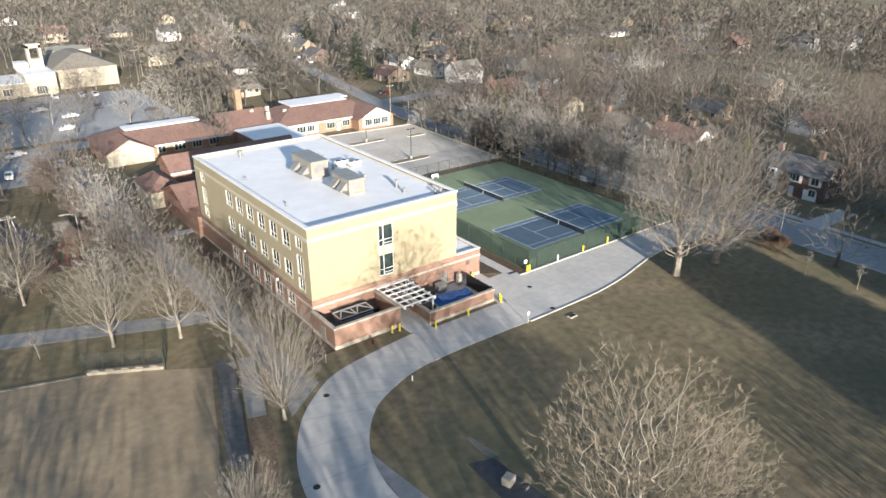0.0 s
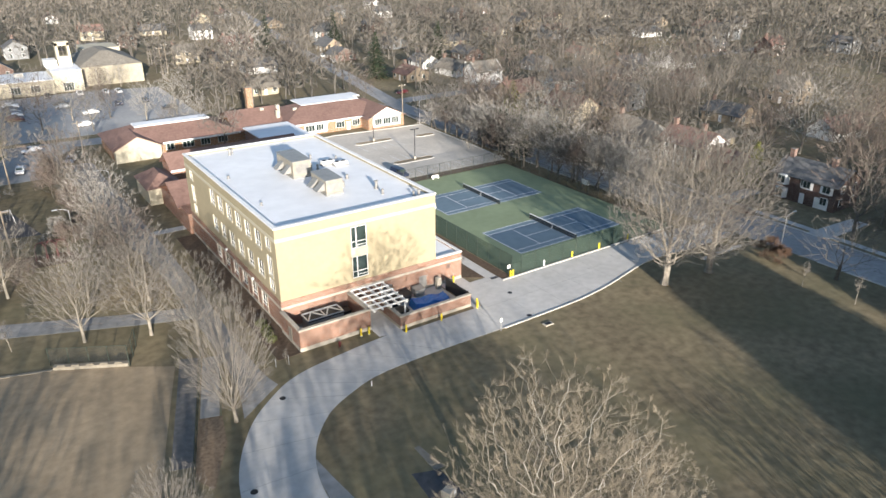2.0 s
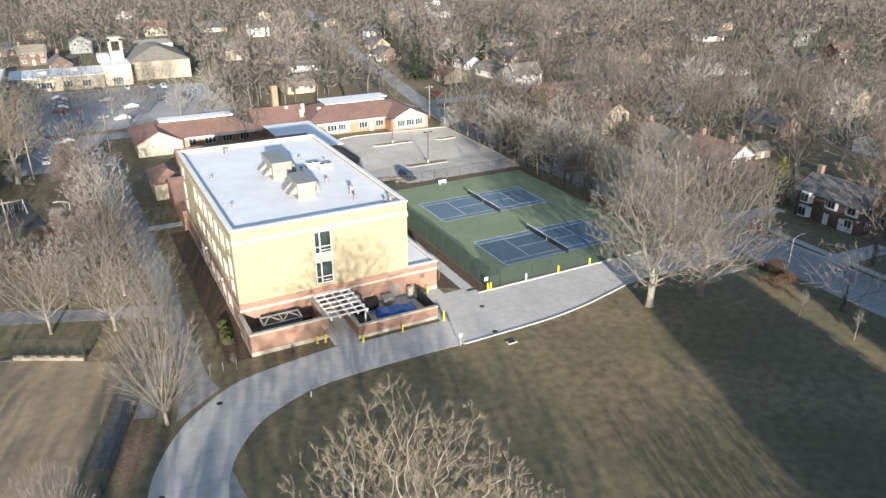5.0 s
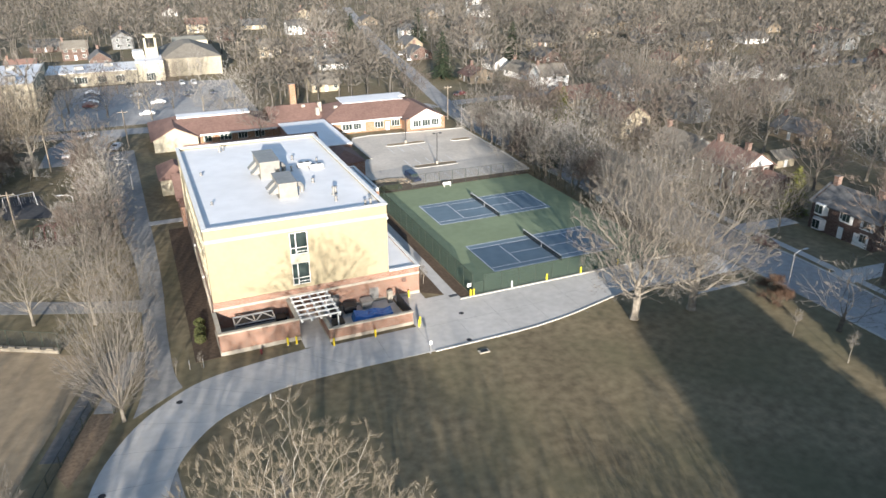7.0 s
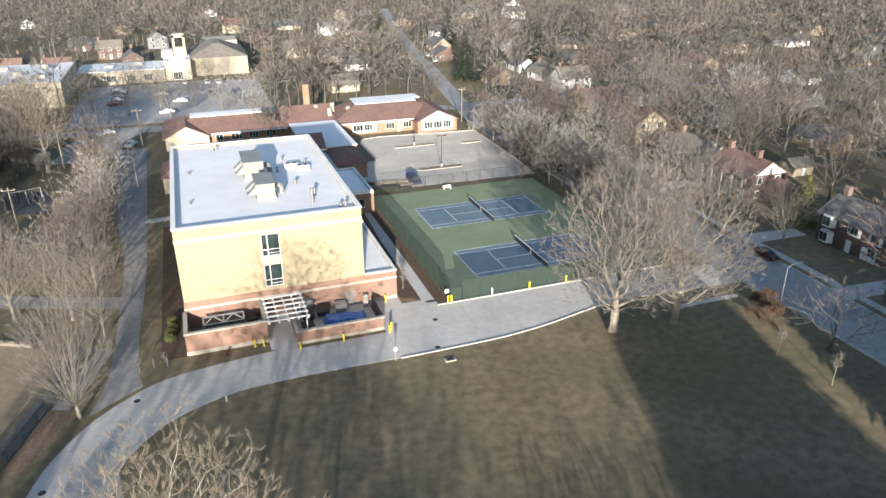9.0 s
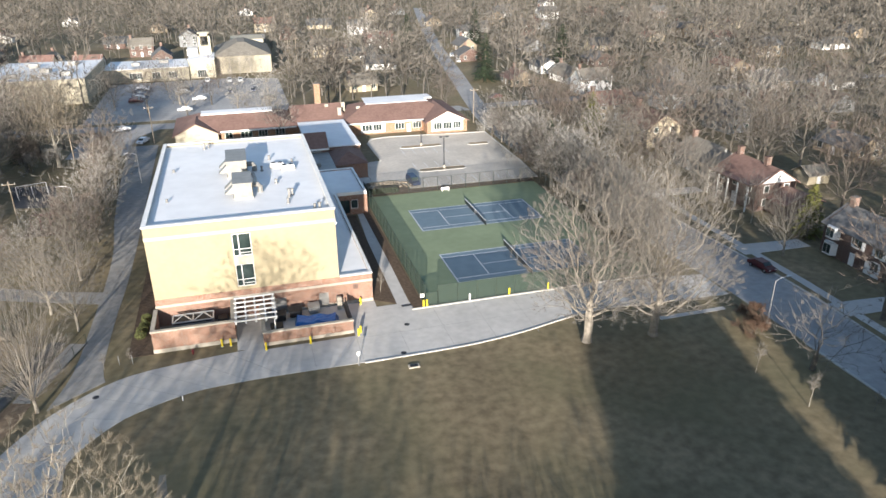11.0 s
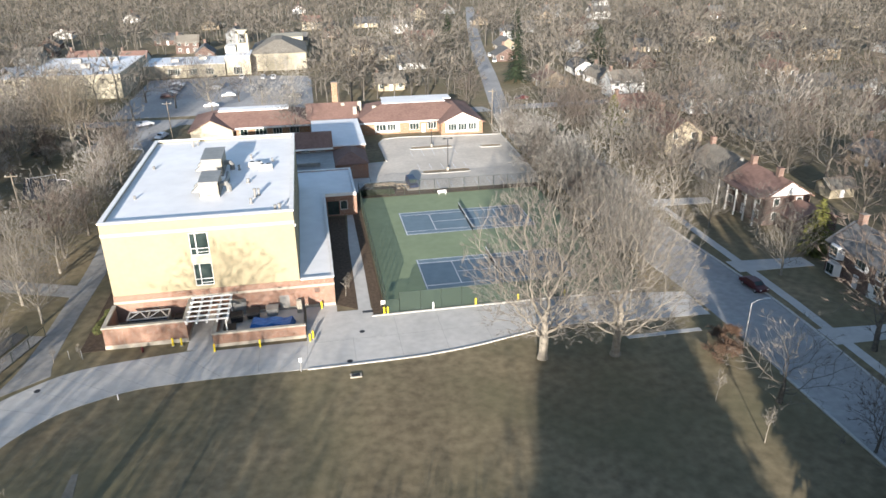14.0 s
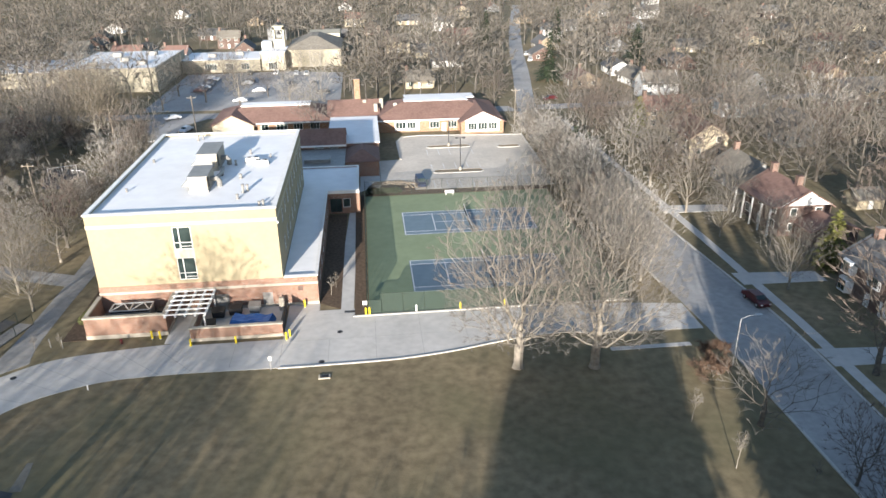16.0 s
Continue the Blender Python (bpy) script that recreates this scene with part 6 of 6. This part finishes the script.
for x, y, s in ((60.3, 159.3, 1.2), (97, 172, 1.25), (88, 254, 1.2), (40.5, 49, 0.7), (38.9, 53, 0.72), (41, 58, 0.66), (38.6, 45.5, 0.6), (39.6, 62, 0.6), (-82, 92, 0.5), (-88, 164, 0.5), (54, 258, 1.1)):
    plant(FIR, x, y, s, x * 7 % 360, "dark green spruce among bare trees", "conifer", group="conifers")

# unseen belt of tall trees behind the lawn's near edge, for long shadows on grass
# spruces added as solid blockers to make the belt's shadow dense
for x, y, s in ((-15, -112, 0.72), (-7, -110, 0.7), (1, -111, 0.74), (-11, -117, 0.78), (-3, -116, 0.8)):
    plant(FIR_TALL, x, y, s * 1.5, x * 11 % 360, "unseen dark spruce added to shade the lawn", "conifer", group="spruce belt", sz=s)
for k in range(16):
    x, y, s = -13 + 4.5 * k + 1.6 * math.sin(k * 2.3), -112 - 5 * (k % 3), 1.0 + 0.13 * math.cos(k * 1.9)
    if 31 < x - 0.283 * y < 51:
        continue
    plant(FIR_TALL, x, y, 1.25, k * 83 % 360, "unseen tall spruce added to shade the lawn", "conifer", group="spruce belt", sz=s)
# out-of-view row added to throw dappled shade on the street
for k in range(5):
    x, y = 37 + 2.6 * k + 1.2 * math.sin(k * 2.7), -74 - 6 * (k % 2) + 2 * math.cos(k * 1.9)
    plant(WILD[k % 4], x, y, 1.15, k * 59 % 360, "unseen tall bare tree added to shade the street", "park_edge_tree", group="park edge trees", sz=1.1)
# nearer unseen spruces, added to close gaps in the lawn's shadow
for k in (0, 1, 2, 3, 5, 6, 7, 9, 10, 11):
    y = -73 - 4 * (k % 3)
    x = 19.5 + 1.45 * k + 0.283 * y
    plant(FIR_TALL, x, y, 0.8, k * 59 % 360, "unseen tall spruce added to shade the lawn", "conifer", group="spruce belt", sz=0.78 + 0.1 * math.sin(k * 1.7))
# unseen blockers, set along the sun's direction to darken the street
for k in range(12):
    y = -62 - 6 * (k // 3) - 1.5 * (k % 2)
    x = 46.6 + 3.4 * (k % 3) + 0.283 * y
    plant(FIR_TALL, x, y, 0.8, k * 67 % 360, "unseen dark spruce added to shade the street", "conifer", group="garden spruces", sz=0.95 + 0.08 * math.sin(k * 2.1))
# more blockers out of view, added to shade the street and its houses
for k in range(26):
    x, y, s = 40 + 3.4 * (k % 13) + 1.5 * math.sin(k * 1.7), -66 - 12 * (k // 10) + 3 * math.cos(k * 2.9), 0.86 + 0.14 * math.cos(k * 1.3)
    plant(FIR_TALL, x, y, 0.85, k * 47 % 360, "unseen dark spruce added to shade street and houses", "conifer", group="garden spruces", sz=s)
# unseen spruces added to darken the strip along the field fence
for x, y in ((-76, -90), (-72, -95), (-80, -86), (-84, -92)):
    plant(FIR_TALL, x, y, 0.75, x * 13 % 360, "unseen dark spruce added to shade the ball field edge", "conifer", group="garden spruces", sz=0.8)
belt = random.Random(21)
for k in range(30):
    x, y = -20 + 4.1 * (k % 10) + belt.uniform(-1.6, 1.6), -114 - 9 * (k // 10) + belt.uniform(-3, 3)
    if x - 0.283 * y < 20 or 30 < x - 0.283 * y < 52:
        continue
    plant(WILD[k % 4], x, y, belt.uniform(1.18, 1.36), belt.uniform(0, 360), "tall bare tree in the belt at the park edge", "park_edge_tree", group="park edge trees", sz=belt.uniform(1.12, 1.34) * (1 + 0.1 * (k // 10)))
# bare trees out of view, added to streak lawn, drive and field with shade
for k, (x, y, s) in enumerate(((-47, -118, 1.25), (-56, -122, 1.3), (-66, -117, 1.2), (-78, -122, 1.3), (-96, -78, 1.2), (-108, -60, 1.2), (-90, -110, 1.3), (-41, -114, 1.15), (-51, -128, 1.35), (-61, -112, 1.1), (-71, -126, 1.3), (-84, -116, 1.2), (-56, -135, 1.4), (-70, -80, 1.2), (-60, -86, 1.25), (-52, -93, 1.2), (-66, -97, 1.3), (-98, -40, 1.2), (-110, -25, 1.2), (-92, -55, 1.1), (-120, -40, 1.3), (-104, -8, 1.0), (-94, -22, 0.9), (-116, 2, 1.1), (26, -125, 1.2))):
    plant(WILD[k % 4], x, y, s, x * 29 % 360, "tall bare tree at the park edge", "park_edge_tree", group="park edge trees")

# low unseen trees, added for partial shade on the near lawn only
for k in range(6):
    y = -79 - 3 * (k % 2)
    plant(WILD[k % 3], 1.0 + 2.6 * k + 0.283 * y, y, 0.52, k * 103 % 360, "unseen small bare tree added to dim the near lawn", "bare_tree", group="lawn trees")

# trees of the yards and streets
tr_ = random.Random(77)
BLOCK = [(-47, 35.5, -60, 116), (35, 49.5, -300, 118), (-75, -13, 116, 199), (-112, -12, 160, 258), (-58, -46, -30, 100), (-260, 260, 113.5, 129), (-75, -50, 74, 125), (-83, -46, -60, 27), (48, 63.5, -26, 31), (-140, -52, 8, 40), (-82, -56, 36, 76), (49, 70, 135, 212), (56, 70, 62, 90), (126, 142, 84, 110)]
placed = []


def road_x(y):
    for i in range(len(rl) - 1):
        if rl[i][1] <= y <= rl[i + 1][1]:
            return rl[i][0], rr[i][0] + 1.5
    return 1e6, 1e6


def free(x, y, gap):
    if any(a < x < b and c < y < d for a, b, c, d in BLOCK):
        return False
    lo, hi = road_x(y)
    if lo - 2 < x < hi + 2:
        return False
    if any((x - a) ** 2 + (y - b) ** 2 < 64 for a, b in HOUSES):
        return False
    return all((x - a) ** 2 + (y - b) ** 2 > gap * gap for a, b in placed)


fixed = [(-84, 84, 1.15), (-77, 92, 1.1), (-74, 103, 1.05), (-89, 98, 1.2), (-81, 117, 1.1), (-92, 110, 1.1), (-79.6, 111, 1.1), (-21.8, 115, 0.7), (-28, 114.8, 0.6), (3, 150, 1.1), (30, 160, 1.2), (19, 188, 1.3), (-48, 150, 0.8), (-38, 147, 0.7), (75, 50, 1.2), (95, 55, 1.25), (93, 34, 1.2), (80, 8, 1.1), (84, -8, 1.15), (96, 8, 1.2), (56, 62, 0.9), (33, 118.5, 0.8), (-60, 29, 0.8), (-57, 52, 0.8), (-56.5, 18, 0.75), (-57.5, 24, 0.8), (-56.2, 34, 0.78), (-57, 44, 0.7), (-56.5, 62, 0.8), (-60, 70, 0.9), (-59, 80, 0.9), (-64, 22, 0.6), (-82, 33, 0.9), (-92, 44, 1.0), (-20, 94.6, 0.82), (-30, 136, 0.75), (-45, 133, 0.8), (-57, 141, 0.85), (-68, 152, 0.9), (-20, 141, 0.8), (-68, 131, 0.9), (-36, 176, 0.7), (-54, 178, 0.75), (-25, 198, 0.6), (-32, 200.5, 0.55), (-60, 191, 0.65), (-100, 157, 1.1), (-90, 154, 1.0)]
for i, (x, y, s) in enumerate(fixed):
    placed.append((x, y))
    plant(WILD[i % 4], x, y, s, i * 71 % 360, ("tall grey-brown bare tree", "reddish-brown bare tree", "grey bare tree with forked trunk", "pale grey bare tree")[i % 4] + " among houses and streets", "bare_tree", group="yard trees")
# the last zone is mostly out of view, added to shade houses and yards
zones = [(50, 140, -32, 112, 66, 7.0), (-135, -58, 40, 112, 60, 5.5), (56, 125, -120, -38, 46, 7)]
for x0, x1, y0, y1, n, gap in zones:
    made = tries = 0
    while made < n and tries < 3000:
        tries += 1
        x, y = tr_.uniform(x0, x1), tr_.uniform(y0, y1)
        if not free(x, y, gap):
            continue
        placed.append((x, y))
        made += 1
        i = tr_.randrange(4) if x < 50 else (0, 1, 1, 2)[tr_.randrange(4)]
        plant(WILD[i], x, y, tr_.uniform(0.72, 1.25), tr_.uniform(0, 360), ("tall grey-brown bare tree", "reddish-brown bare tree", "grey bare tree with forked trunk", "pale grey bare tree")[i] + " among houses and streets", "bare_tree", group="yard trees")
# thicket between courts, lot and street
for k in range(0, 40):
    if k % 3 == 1:
        continue
    x, y = 34.0 + tr_.uniform(-1.4, 1.4), 0 + k * 2.1 + tr_.uniform(-0.8, 0.8)
    if 45 < y < 110 and x < 35.0:
        x = 35.2 + tr_.uniform(-0.3, 0.3)
    plant(BUSHY[k % 4 == 3] if k % 3 else WILD[k % 2 * 2], x, y, tr_.uniform(1.15, 1.65) * (1 if y < 62 else 0.75) if k % 3 else tr_.uniform(0.65, 0.85), tr_.uniform(0, 360), "dense grey bare thicket tree beside the street", "thicket_tree", group="thicket trees")
for k in range(26):
    x, y = tr_.uniform(-100, -57), tr_.uniform(42, 84)
    if -81 < x and 44 < y < 74 and x < -62:
        continue
    plant(BUSHY[k % 2], x, y, tr_.uniform(0.6, 1.1), tr_.uniform(0, 360), "dense bare shrub by the service path", "bare_shrub", "shrub", "park shrubs")


# far woods: one joined mesh of many small bare trees
def simple_tree(seed, n, twigs, tw):
    wood, fine = crown_tree(seed, 15.5, 6.0, 4.0, n, 0.24, 0.5, twigs, tw, 2.1, 0.5, 0.45, step=4.0, lobes=0.5, thin=0.035, cut=0.0, side=0, sides=(3, 3, 3), rise=2.2)
    wood.add(fine.v, fine.f)
    tris = []
    for f in wood.f:
        tris += [f] if len(f) == 3 else [(f[0], f[k], f[k + 1]) for k in range(1, len(f) - 1)]
    return np.array(wood.v, dtype=np.float32), np.array(tris, dtype=np.int32)


near_kinds = [simple_tree(300 + i, 34, 9, 0.20) for i in range(5)]
far_kinds = [simple_tree(320 + i, 12, 7, 0.42) for i in range(5)]
fr_ = np.random.RandomState(8)
vs, fs, base = [], [], 0
rows_y = list(np.arange(5.0, 335.0, 8.0)) + list(np.arange(338.0, 880.0, 10.5))
for gy in rows_y:
    step = 8.0 if gy < 336 else 10.5
    left_edge, right_edge = -150 - 0.42 * max(0, gy - 100), 330 + 0.62 * gy
    if gy < 120:
        left_edge = 142
    for gx in np.arange(left_edge, right_edge, step):
        x, y = gx + fr_.uniform(-2.6, 2.6), gy + fr_.uniform(-2.6, 2.6)
        if (x < 142 and y < 114) or not free(x, y, 0.1) or noise.noise(Vector((x / 38, y / 38, 3.1))) + fr_.uniform(-0.45, 0.45) > (0.0 if y < 330 and x < 230 else 0.2):
            continue
        v, f = (near_kinds if y < 330 and x < 230 else far_kinds)[fr_.randint(5)]
        a, s = fr_.uniform(0, 6.283), fr_.uniform(0.65, 1.4)
        c, d = math.cos(a) * s, math.sin(a) * s
        vs.append(np.stack([v[:, 0] * c - v[:, 1] * d + x, v[:, 0] * d + v[:, 1] * c + y, v[:, 2] * s * fr_.uniform(0.85, 1.15)], 1))
        fs.append(f + base)
        base += len(v)
V, F = np.concatenate(vs), np.concatenate(fs)
me = bpy.data.meshes.new("far_woods")
me.vertices.add(len(V)), me.loops.add(len(F) * 3), me.polygons.add(len(F))
me.vertices.foreach_set("co", V.astype(np.float32).ravel())
me.loops.foreach_set("vertex_index", F.astype(np.int32).ravel())
me.polygons.foreach_set("loop_start", np.arange(0, len(F) * 3, 3, dtype=np.int32))
me.update(calc_edges=True)
me.validate()
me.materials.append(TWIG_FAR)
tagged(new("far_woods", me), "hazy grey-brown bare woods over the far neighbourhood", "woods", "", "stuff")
